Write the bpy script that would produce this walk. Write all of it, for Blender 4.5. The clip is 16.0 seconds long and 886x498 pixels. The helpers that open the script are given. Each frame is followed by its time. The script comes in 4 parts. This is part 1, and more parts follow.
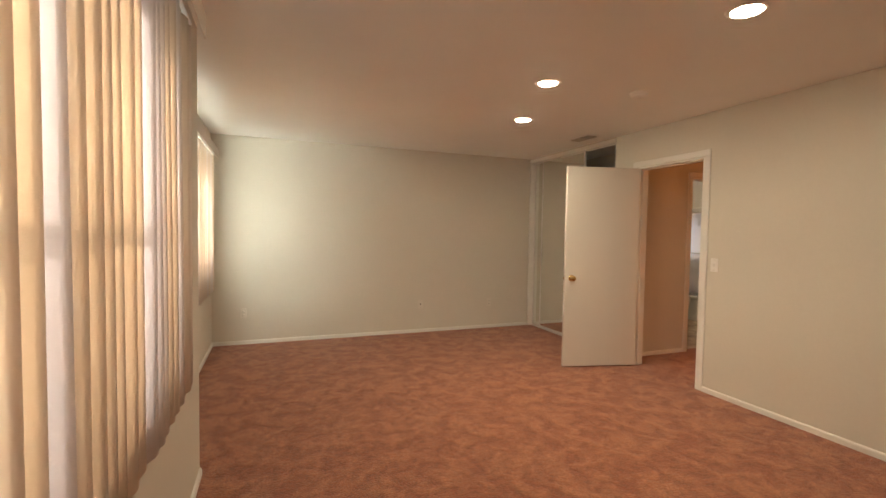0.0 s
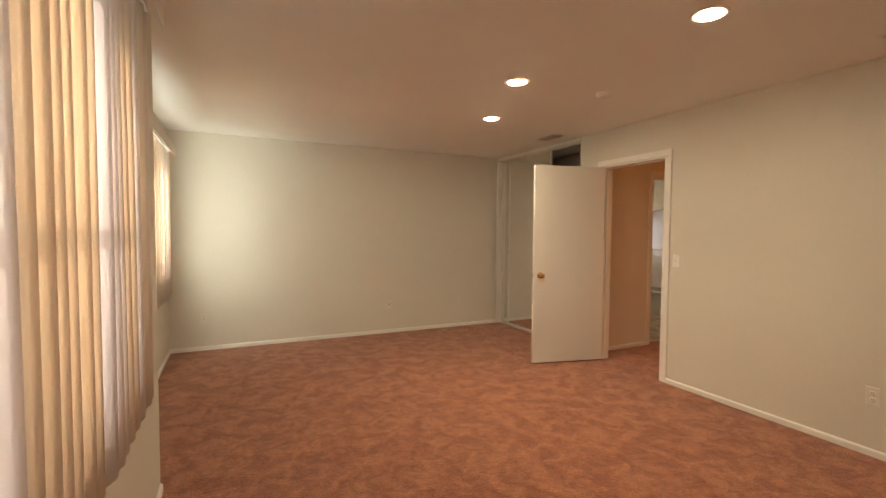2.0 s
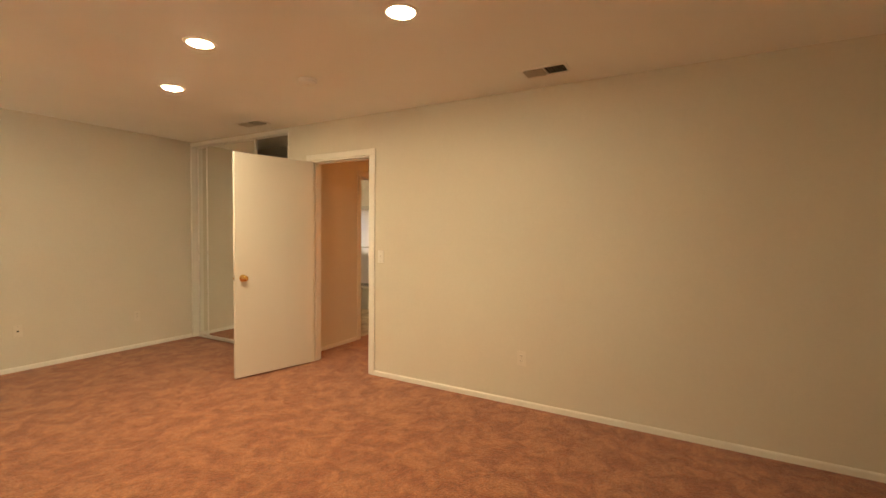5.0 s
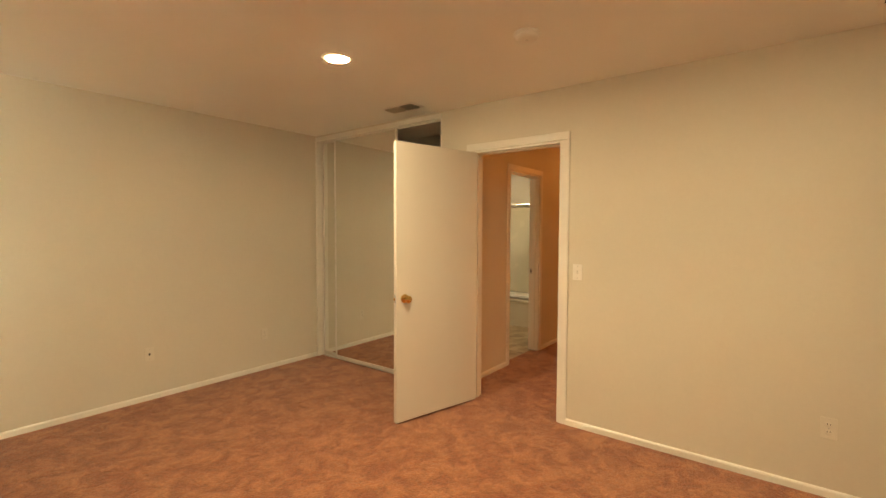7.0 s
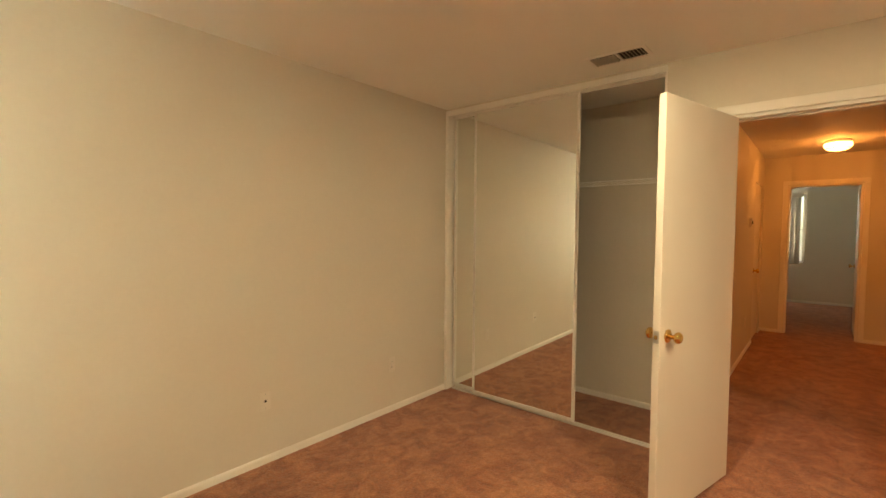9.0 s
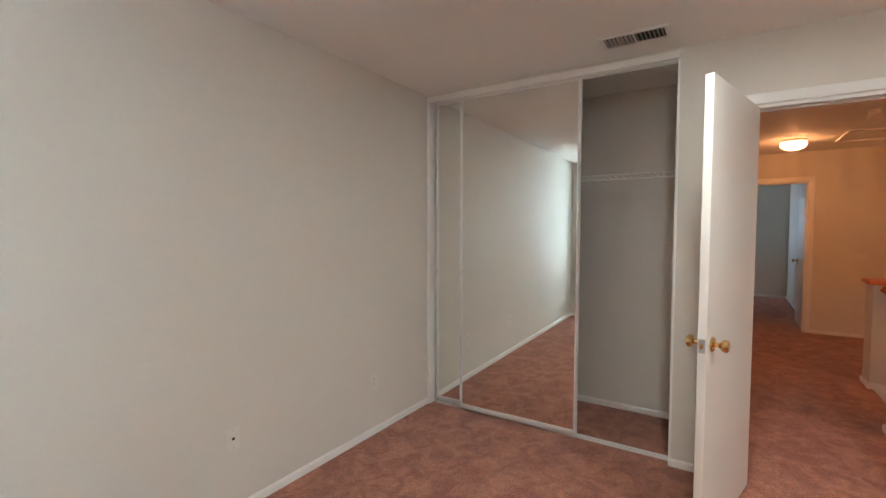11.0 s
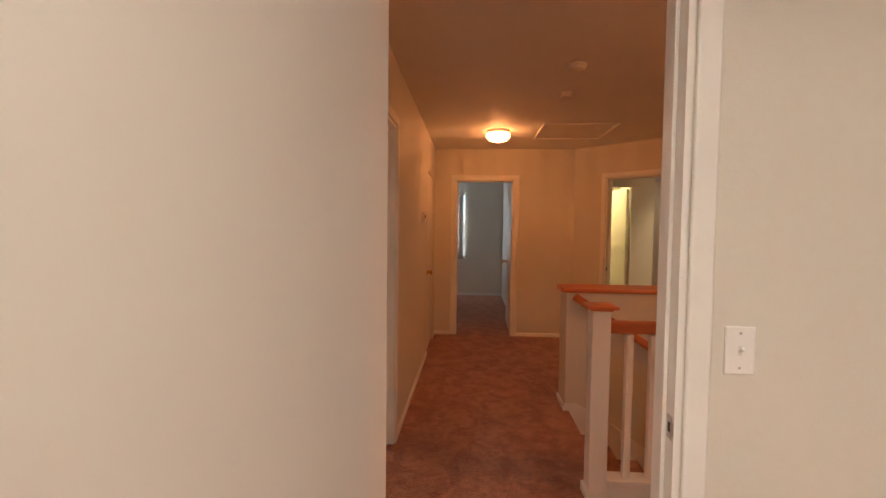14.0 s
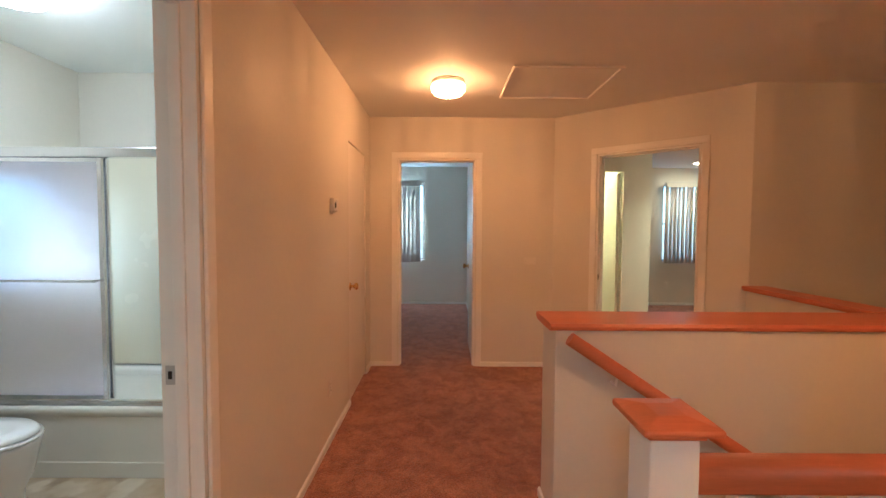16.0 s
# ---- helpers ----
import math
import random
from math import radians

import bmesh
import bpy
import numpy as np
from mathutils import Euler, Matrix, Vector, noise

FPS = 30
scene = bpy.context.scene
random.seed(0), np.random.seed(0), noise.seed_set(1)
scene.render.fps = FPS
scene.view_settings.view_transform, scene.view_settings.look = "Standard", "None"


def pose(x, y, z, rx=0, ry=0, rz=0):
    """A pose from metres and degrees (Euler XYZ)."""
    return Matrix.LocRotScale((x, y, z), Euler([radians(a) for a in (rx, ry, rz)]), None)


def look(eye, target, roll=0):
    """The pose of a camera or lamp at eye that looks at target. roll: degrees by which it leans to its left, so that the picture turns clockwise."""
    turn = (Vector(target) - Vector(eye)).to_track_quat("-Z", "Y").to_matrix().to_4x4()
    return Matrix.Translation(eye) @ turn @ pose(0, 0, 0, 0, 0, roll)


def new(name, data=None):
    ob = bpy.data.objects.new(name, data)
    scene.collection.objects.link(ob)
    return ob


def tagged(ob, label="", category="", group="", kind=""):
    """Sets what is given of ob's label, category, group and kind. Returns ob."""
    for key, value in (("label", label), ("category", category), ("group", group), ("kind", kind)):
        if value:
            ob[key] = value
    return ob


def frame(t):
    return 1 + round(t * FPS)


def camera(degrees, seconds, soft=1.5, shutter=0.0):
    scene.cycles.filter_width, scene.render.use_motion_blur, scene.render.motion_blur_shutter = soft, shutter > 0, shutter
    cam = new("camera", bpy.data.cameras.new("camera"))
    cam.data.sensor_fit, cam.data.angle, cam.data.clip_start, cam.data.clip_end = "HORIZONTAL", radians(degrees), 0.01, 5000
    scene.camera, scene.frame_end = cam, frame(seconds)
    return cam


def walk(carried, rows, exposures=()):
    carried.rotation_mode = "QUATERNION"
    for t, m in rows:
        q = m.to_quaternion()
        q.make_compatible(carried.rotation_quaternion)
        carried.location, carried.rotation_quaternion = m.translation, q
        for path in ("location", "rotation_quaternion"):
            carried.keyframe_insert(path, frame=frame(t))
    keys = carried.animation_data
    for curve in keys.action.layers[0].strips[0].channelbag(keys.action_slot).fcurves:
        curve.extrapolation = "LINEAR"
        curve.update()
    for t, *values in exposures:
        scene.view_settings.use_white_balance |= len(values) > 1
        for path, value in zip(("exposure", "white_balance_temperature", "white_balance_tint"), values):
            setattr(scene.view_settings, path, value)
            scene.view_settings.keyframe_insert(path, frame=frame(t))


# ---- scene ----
cam = camera(89.4, 16.0)
PATH = [
    (0, (0.094, 0.053, 1.379), (0.805, 1.921, 1.297), 0.9),
    (0.5, (0.042, 0.106, 1.359), (0.852, 1.933, 1.283), 0.9),
    (1, (0.004, 0.099, 1.385), (0.839, 1.915, 1.3), 0.5),
    (1.5, (0.034, 0.081, 1.384), (0.878, 1.891, 1.297), 0.4),
    (2, (0.068, 0.103, 1.381), (0.921, 1.91, 1.295), 0.4),
    (2.5, (0.155, 0.059, 1.382), (1.023, 1.859, 1.294), 0.6),
    (3, (0.18, 0.077, 1.381), (1.248, 1.766, 1.295), 0.7),
    (3.5, (0.253, 0.04, 1.391), (1.554, 1.557, 1.303), 0.9),
    (4, (0.286, 0.043, 1.351), (1.814, 1.331, 1.281), 1.2),
    (4.2, (0.301, 0.061, 1.33), (1.906, 1.252, 1.267), 1.1),
    (6.3, (0.445, 0.973, 1.397), (2.212, 1.905, 1.322), 0.4),
    (6.5, (0.489, 1.145, 1.405), (2.197, 2.184, 1.326), 0.4),
    (7, (0.536, 1.633, 1.416), (2.121, 2.85, 1.331), 0.2),
    (7.5, (0.579, 2.112, 1.423), (2.108, 3.398, 1.335), 0.1),
    (8, (0.544, 2.563, 1.441), (2.059, 3.866, 1.35), 0.3),
    (8.5, (0.584, 2.962, 1.421), (2.095, 4.269, 1.333), 0.4),
    (11, (0.713, 3.763, 1.414), (2.394, 4.842, 1.318), 0.1),
    (11.5, (0.712, 3.671, 1.406), (2.428, 4.694, 1.32), -0.2),
    (12, (0.891, 3.486, 1.425), (2.699, 4.336, 1.325), 0.4),
    (12.5, (1.221, 3.424, 1.467), (3.136, 3.991, 1.358), 0.7),
    (13, (1.621, 3.387, 1.465), (3.59, 3.717, 1.357), 0.7),
    (13.2, (1.792, 3.415, 1.438), (3.775, 3.646, 1.331), 0.6),
    (13.5, (2.081, 3.409, 1.405), (4.071, 3.571, 1.3115), 0.9),
    (14, (2.537, 3.447, 1.401), (4.531, 3.570, 1.31), 0.7),
    (14.5, (2.982, 3.37, 1.398), (4.978, 3.469, 1.303), 0.5),
    (15, (3.41, 3.345, 1.377), (5.407, 3.416, 1.288), 0.4),
    (15.5, (3.74, 3.263, 1.4), (5.736, 3.327, 1.3), 0.3),
    (16, (4.033, 3.207, 1.382), (6.031, 3.207, 1.283), 0.3),
]

EXPOSURES = [
    (0.0, 1.72, 6450, 5), (2.5, 1.74, 6800, 4), (4.2, 2.08, 7500, 2), (6.3, 2.06, 8400, -1), (8.7, 2.1, 8500, -1), (10.8, 2.14, 4800, 1), (11.6, 2.12, 4700, 2),
    (12.4, 2.08, 6100, 3), (13.2, 2.05, 7800, 6), (13.6, 1.98, 7200, 9), (14.0, 2.0, 5600, 9), (14.8, 2.42, 5000, 5), (15.3, 2.86, 4550, -2), (16.0, 2.86, 4250, -7),
]
walk(cam, [(t, look(eye, target, roll)) for t, eye, target, roll in PATH], EXPOSURES)

# ---- world, sun, large lights ----
world = bpy.data.worlds.new("sky")
scene.world = world
world.use_nodes = True
wn = world.node_tree
sky = wn.nodes.new("ShaderNodeTexSky")
sky.sky_type, sky.sun_disc = "NISHITA", False
sky.sun_elevation, sky.sun_rotation = radians(38), radians(-70)
wn.nodes["Background"].inputs["Strength"].default_value = 0.06
wn.links.new(sky.outputs["Color"], wn.nodes["Background"].inputs["Color"])
sun = new("sun", bpy.data.lights.new("sun", "SUN"))
sun.data.energy, sun.data.angle, sun.data.color = 3.0, radians(0.6), (1.0, 0.95, 0.88)
sun.matrix_world = look((-12.0, 4.4, 9.6), (0, 0, 0))


def window_lamp(m, width, height, watts, colour):
    """Sky light standing in a window's opening, between the glass and the blind."""
    lamp = new("window_light", bpy.data.lights.new("window_light", "AREA"))
    lamp.data.shape, lamp.data.size, lamp.data.size_y, lamp.data.energy, lamp.data.color = "RECTANGLE", width, height, watts, colour
    lamp.matrix_world = m


window_lamp(look((12.055, 4.0, 1.47), (11.0, 4.0, 1.47)), 0.95, 1.2, 9, (0.97, 0.96, 0.95))
window_lamp(look((12.055, -1.16, 1.47), (11.0, -1.16, 1.47)), 0.95, 1.2, 1.5, (0.92, 0.95, 1.0))
window_lamp(look((-0.421, 0.945, 1.52), (1.0, 0.945, 1.52)), 1.70, 1.05, 3.2, (1.0, 0.97, 0.90))
window_lamp(look((-0.70, 4.38, 1.535), (1.0, 4.38, 1.535)), 1.4, 1.0, 19, (1.0, 1.0, 0.88))
LAMP_COLOUR = (1.0, 0.335, 0.085)
CAN_GLOW, DOME_GLOW, BATH_GLOW, CLOSET_GLOW = 97.0, 8.0, 9.3, 150.0

# ---- materials ----


def material(name, colour, rough=0.5, metal=0.0, spots=0.06, spot_scale=3.0, grain=0.0, grain_scale=120.0,
             bump=0.0, bump_scale=200.0, stretch=(1, 1, 1), coat=0.0, rough_var=0.1):
    """A painted, woven or cast surface: colour varied at two scales, fine relief, uneven gloss."""
    m = bpy.data.materials.new(name)
    m.use_nodes = True
    t = m.node_tree
    b = t.nodes["Principled BSDF"]
    b.inputs["Roughness"].default_value, b.inputs["Metallic"].default_value = rough, metal
    b.inputs["Coat Weight"].default_value = coat
    co = t.nodes.new("ShaderNodeTexCoord")
    mp = t.nodes.new("ShaderNodeMapping")
    mp.inputs["Scale"].default_value = stretch
    t.links.new(co.outputs["Object"], mp.inputs["Vector"])

    def noise_node(scale, detail):
        n = t.nodes.new("ShaderNodeTexNoise")
        n.inputs["Scale"].default_value, n.inputs["Detail"].default_value = scale, detail
        t.links.new(mp.outputs["Vector"], n.inputs["Vector"])
        return n

    def darken(src, fac, amount):
        mix = t.nodes.new("ShaderNodeMix")
        mix.data_type, mix.blend_type = "RGBA", "MULTIPLY"
        ramp = t.nodes.new("ShaderNodeMapRange")
        ramp.inputs["From Min"].default_value, ramp.inputs["From Max"].default_value = 0.3, 0.7
        ramp.inputs["To Min"].default_value, ramp.inputs["To Max"].default_value = 1 - amount, 1.0
        t.links.new(fac, ramp.inputs["Value"])
        mix.inputs[0].default_value = 1.0
        t.links.new(src, mix.inputs[6])
        t.links.new(ramp.outputs["Result"], mix.inputs[7])
        return mix.outputs[2]

    base = t.nodes.new("ShaderNodeRGB")
    base.outputs[0].default_value = (*colour, 1)
    out = base.outputs[0]
    big = noise_node(spot_scale, 4)
    if spots:
        out = darken(out, big.outputs["Fac"], spots)
    if grain:
        out = darken(out, noise_node(grain_scale, 3).outputs["Fac"], grain)
    t.links.new(out, b.inputs["Base Color"])
    rr = t.nodes.new("ShaderNodeMapRange")
    rr.inputs["To Min"].default_value, rr.inputs["To Max"].default_value = max(rough - rough_var, 0.01), min(rough + rough_var, 1)
    t.links.new(big.outputs["Fac"], rr.inputs["Value"])
    t.links.new(rr.outputs["Result"], b.inputs["Roughness"])
    if bump:
        bn = t.nodes.new("ShaderNodeBump")
        bn.inputs["Strength"].default_value, bn.inputs["Distance"].default_value = bump, 0.004
        t.links.new(noise_node(bump_scale, 3).outputs["Fac"], bn.inputs["Height"])
        t.links.new(bn.outputs["Normal"], b.inputs["Normal"])
    return m


def carpet_material():
    """Cut-pile carpet: brushed patches where the pile leans, tufts and worn flecks."""
    m = bpy.data.materials.new("carpet_pile")
    m.use_nodes = True
    t = m.node_tree
    b = t.nodes["Principled BSDF"]
    b.inputs["Roughness"].default_value = 0.95
    b.inputs["Specular IOR Level"].default_value = 0.1
    b.inputs["Sheen Weight"].default_value, b.inputs["Sheen Roughness"].default_value = 0.25, 0.6
    co = t.nodes.new("ShaderNodeTexCoord")

    def noise_node(scale, detail, distort):
        n = t.nodes.new("ShaderNodeTexNoise")
        n.inputs["Scale"].default_value, n.inputs["Detail"].default_value = scale, detail
        n.inputs["Distortion"].default_value = distort
        t.links.new(co.outputs["Object"], n.inputs["Vector"])
        return n

    patch = noise_node(7.0, 4, 0.7)
    patch.inputs["Roughness"].default_value = 0.62
    ramp = t.nodes.new("ShaderNodeValToRGB")
    ramp.color_ramp.elements[0].position, ramp.color_ramp.elements[1].position = 0.40, 0.60
    ramp.color_ramp.elements[0].color = (0.32, 0.098, 0.046, 1)
    ramp.color_ramp.elements[1].color = (0.475, 0.192, 0.094, 1)
    t.links.new(patch.outputs["Fac"], ramp.inputs["Fac"])
    tuft = noise_node(95, 4, 0.3)
    fleck = noise_node(24, 7, 0.3)
    fleck.inputs["Roughness"].default_value = 0.72
    out = ramp.outputs["Color"]
    for n, lo, hi, low in ((tuft, 0.34, 0.66, 0.66), (fleck, 0.38, 0.60, 0.80)):
        r = t.nodes.new("ShaderNodeMapRange")
        r.inputs["From Min"].default_value, r.inputs["From Max"].default_value = lo, hi
        r.inputs["To Min"].default_value, r.inputs["To Max"].default_value = low, 1.12
        t.links.new(n.outputs["Fac"], r.inputs["Value"])
        mix = t.nodes.new("ShaderNodeMix")
        mix.data_type, mix.blend_type = "RGBA", "MULTIPLY"
        mix.inputs[0].default_value = 1.0
        t.links.new(out, mix.inputs[6])
        t.links.new(r.outputs["Result"], mix.inputs[7])
        out = mix.outputs[2]
    t.links.new(out, b.inputs["Base Color"])
    add = t.nodes.new("ShaderNodeMath")
    add.operation = "ADD"
    t.links.new(tuft.outputs["Fac"], add.inputs[0])
    t.links.new(patch.outputs["Fac"], add.inputs[1])
    bn = t.nodes.new("ShaderNodeBump")
    bn.inputs["Strength"].default_value, bn.inputs["Distance"].default_value = 0.9, 0.012
    t.links.new(add.outputs["Value"], bn.inputs["Height"])
    t.links.new(bn.outputs["Normal"], b.inputs["Normal"])
    return m


def wood_material():
    """Orange-stained oak under varnish, grain along y."""
    m = material("stained_oak", (0.62, 0.165, 0.05), rough=0.42, spots=0.07, spot_scale=3, grain=0.10, grain_scale=70,
                 bump=0.04, bump_scale=70, stretch=(2.5, 0.3, 2.5), coat=0.05)
    return m


def emitter(name, colour, strength):
    m = bpy.data.materials.new(name)
    m.use_nodes = True
    b = m.node_tree.nodes["Principled BSDF"]
    b.inputs["Base Color"].default_value = (0.9, 0.9, 0.9, 1)
    b.inputs["Emission Color"].default_value = (*colour, 1)
    b.inputs["Emission Strength"].default_value = strength
    return m


def slat_material(name, colour, glow, low, high):
    """Thin vinyl vane: reflects and lets light through."""
    m = bpy.data.materials.new(name)
    m.use_nodes = True
    t = m.node_tree
    b = t.nodes["Principled BSDF"]
    b.inputs["Base Color"].default_value = (*colour, 1)
    b.inputs["Roughness"].default_value = 0.5
    tr = t.nodes.new("ShaderNodeBsdfTranslucent")
    info = t.nodes.new("ShaderNodeObjectInfo")
    # Random orange or pale colour per vane paints sun through single or overlapped vanes.
    sun_tint = t.nodes.new("ShaderNodeValToRGB")
    sun_tint.color_ramp.elements[0].position, sun_tint.color_ramp.elements[1].position = 0.45, 0.6
    sun_tint.color_ramp.elements[0].color, sun_tint.color_ramp.elements[1].color = (*glow, 1), (0.92, 0.84, 0.83, 1)
    t.links.new(info.outputs["Random"], sun_tint.inputs["Fac"])
    t.links.new(sun_tint.outputs["Color"], tr.inputs["Color"])
    vary = t.nodes.new("ShaderNodeMapRange")
    vary.inputs["To Min"].default_value, vary.inputs["To Max"].default_value = low, high
    t.links.new(info.outputs["Random"], vary.inputs["Value"])
    mix = t.nodes.new("ShaderNodeMixShader")
    t.links.new(vary.outputs["Result"], mix.inputs["Fac"])
    t.links.new(b.outputs[0], mix.inputs[1])
    t.links.new(tr.outputs[0], mix.inputs[2])
    t.links.new(mix.outputs[0], t.nodes["Material Output"].inputs["Surface"])
    return m


def glass_material(name, rough, colour=(1, 1, 1)):
    m = bpy.data.materials.new(name)
    m.use_nodes = True
    b = m.node_tree.nodes["Principled BSDF"]
    b.inputs["Base Color"].default_value = (*colour, 1)
    b.inputs["Transmission Weight"].default_value = 1.0
    b.inputs["Roughness"].default_value, b.inputs["IOR"].default_value = rough, 1.45
    return m


def vinyl_material():
    """Sheet flooring printed with irregular cream, tan and brown stones."""
    m = material("stone_pattern_vinyl", (0.60, 0.50, 0.36), rough=0.35, bump=0.1, bump_scale=30)
    t = m.node_tree
    co = t.nodes.new("ShaderNodeTexCoord")
    warp = t.nodes.new("ShaderNodeTexNoise")
    warp.inputs["Scale"].default_value, warp.inputs["Detail"].default_value = 7.0, 4
    t.links.new(co.outputs["Object"], warp.inputs["Vector"])
    shift = t.nodes.new("ShaderNodeVectorMath")
    shift.operation = "MULTIPLY_ADD"
    shift.inputs[1].default_value = (0.14, 0.14, 0.0)
    t.links.new(warp.outputs["Color"], shift.inputs[0])
    t.links.new(co.outputs["Object"], shift.inputs[2])
    cell = t.nodes.new("ShaderNodeTexVoronoi")
    cell.feature = "SMOOTH_F1"
    cell.inputs["Scale"].default_value, cell.inputs["Smoothness"].default_value = 9.0, 0.55
    t.links.new(shift.outputs["Vector"], cell.inputs["Vector"])
    split = t.nodes.new("ShaderNodeSeparateColor")
    t.links.new(cell.outputs["Color"], split.inputs["Color"])
    mixed = t.nodes.new("ShaderNodeMath")
    mixed.operation = "MULTIPLY_ADD"
    mixed.inputs[1].default_value = 0.45
    t.links.new(warp.outputs["Fac"], mixed.inputs[0])
    half = t.nodes.new("ShaderNodeMath")
    half.operation = "MULTIPLY"
    half.inputs[1].default_value = 0.6
    t.links.new(split.outputs["Red"], half.inputs[0])
    t.links.new(half.outputs["Value"], mixed.inputs[2])
    ramp = t.nodes.new("ShaderNodeValToRGB")
    ramp.color_ramp.elements[0].position, ramp.color_ramp.elements[0].color = 0.22, (0.30, 0.21, 0.12, 1)
    ramp.color_ramp.elements[1].position, ramp.color_ramp.elements[1].color = 0.80, (0.66, 0.57, 0.42, 1)
    tan = ramp.color_ramp.elements.new(0.45)
    tan.color = (0.46, 0.35, 0.21, 1)
    t.links.new(mixed.outputs["Value"], ramp.inputs["Fac"])
    t.links.new(ramp.outputs["Color"], t.nodes["Principled BSDF"].inputs["Base Color"])
    return m


PAINT = material("wall_paint", (0.74, 0.70, 0.605), rough=0.55, spots=0.035, spot_scale=1.3, grain=0.02, grain_scale=45, bump=0.12, bump_scale=110)
CEIL = material("ceiling_paint", (0.92, 0.925, 0.88), rough=0.7, spots=0.05, spot_scale=1.1, bump=0.25, bump_scale=90)
TRIM = material("trim_enamel", (0.87, 0.85, 0.79), rough=0.35, spots=0.04, spot_scale=6, bump=0.04, bump_scale=60)
DOOR = material("door_enamel", (0.80, 0.76, 0.68), rough=0.4, spots=0.04, spot_scale=2.5, bump=0.06, bump_scale=40, stretch=(1, 1, 0.15))
ALMOND = material("almond_plastic", (0.77, 0.73, 0.64), rough=0.4, spots=0.03, spot_scale=20)
PLASTIC = material("white_plastic", (0.88, 0.86, 0.81), rough=0.35, spots=0.03, spot_scale=20)
# Near black: paints shade in holes and ducts, and colours plain dark parts.
DARK = material("dark_void", (0.02, 0.018, 0.016), rough=0.8)
BRASS = material("polished_brass", (0.83, 0.56, 0.22), rough=0.16, metal=1.0, spots=0.15, spot_scale=30)
STEEL = material("dull_nickel", (0.55, 0.53, 0.5), rough=0.3, metal=1.0)
CHROME = material("bright_aluminium", (0.8, 0.81, 0.83), rough=0.18, metal=1.0)
MIRROR = material("silvered_mirror", (0.86, 0.88, 0.85), rough=0.015, metal=1.0, spots=0.03, spot_scale=1.5, rough_var=0.01)
VENT = material("white_register", (0.9, 0.88, 0.84), rough=0.4, spots=0.05, spot_scale=15)
LOUVRE = material("greige_louvre", (0.68, 0.64, 0.56), rough=0.5, spots=0.15, spot_scale=25)
TRACK = material("white_metal", (0.76, 0.74, 0.69), rough=0.3, spots=0.05, spot_scale=8)
WIRE = material("vinyl_coated_wire", (0.92, 0.90, 0.86), rough=0.35)
CARPET = carpet_material()
OAK = wood_material()
VINYL = vinyl_material()
PORCELAIN = material("white_porcelain", (0.82, 0.82, 0.80), rough=0.12, spots=0.02, coat=0.4, rough_var=0.04)
TUB_ENAMEL = material("cream_tub_enamel", (0.83, 0.81, 0.72), rough=0.15, spots=0.03, coat=0.3, rough_var=0.04)
SURROUND = material("cream_tub_surround", (0.80, 0.75, 0.57), rough=0.25, spots=0.03)
FROST = glass_material("frosted_glass", 0.35, (0.95, 0.92, 0.99))
GLASS = glass_material("window_glass", 0.0)
CAN = emitter("warm_lamp_lens", (1.0, 0.81, 0.60), CAN_GLOW)
# Shared by the far room's own light and the fill lamp added beside it.
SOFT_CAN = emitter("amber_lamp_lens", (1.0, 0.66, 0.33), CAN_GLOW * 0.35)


def dome_material(name, colour, strength):
    """Ribbed glass round a lamp: lets most of the lamp's light straight through and glows with the rest."""
    m = bpy.data.materials.new(name)
    m.use_nodes = True
    t = m.node_tree
    em = t.nodes.new("ShaderNodeEmission")
    em.inputs["Color"].default_value, em.inputs["Strength"].default_value = (*colour, 1), strength
    clear = t.nodes.new("ShaderNodeBsdfTransparent")
    mix = t.nodes.new("ShaderNodeMixShader")
    mix.inputs["Fac"].default_value = 0.42
    t.links.new(clear.outputs[0], mix.inputs[1])
    t.links.new(em.outputs[0], mix.inputs[2])
    t.links.new(mix.outputs[0], t.nodes["Material Output"].inputs["Surface"])
    return m


DOME = dome_material("warm_glass_dome", LAMP_COLOUR, DOME_GLOW)
RIB = material("opaque_streak_rib", (0.85, 0.82, 0.75), rough=0.3)
YELLOW = emitter("yellow_bulb", (1.0, 0.74, 0.28), CLOSET_GLOW)
BATHLAMP = emitter("cool_lamp_lens", (1.0, 0.79, 0.64), BATH_GLOW)
SLAT = slat_material("cream_vinyl_vane", (0.82, 0.78, 0.72), (0.94, 0.76, 0.58), 0.31, 0.38)
# Cream vane with the backlit dimness put into its base colour.
SLAT_COOL = slat_material("backlit_vinyl_vane", (0.62, 0.58, 0.48), (0.80, 0.76, 0.68), 0.04, 0.12)
SLAT_WARM = slat_material("tan_vinyl_vane", (0.66, 0.58, 0.44), (0.88, 0.76, 0.56), 0.12, 0.2)
VALANCE = material("cream_valance", (0.70, 0.66, 0.58), rough=0.45, spots=0.04, spot_scale=12)
FRAME = material("bronze_aluminium", (0.35, 0.31, 0.27), rough=0.4, metal=0.6)
GROUND = material("dry_ground", (0.30, 0.27, 0.22), rough=0.95, spots=0.4, spot_scale=0.3)

# ---- mesh helpers ----


def add_box(bm, x0, y0, z0, x1, y1, z1, bevel=0.0):
    made = bmesh.ops.create_cube(bm, size=1.0, matrix=Matrix.Translation(((x0 + x1) / 2, (y0 + y1) / 2, (z0 + z1) / 2)) @ Matrix.Diagonal((abs(x1 - x0), abs(y1 - y0), abs(z1 - z0), 1)))
    if bevel:
        edges = {e for v in made["verts"] for e in v.link_edges}
        bmesh.ops.bevel(bm, geom=list(edges), offset=bevel, segments=2, profile=0.5, affect="EDGES")


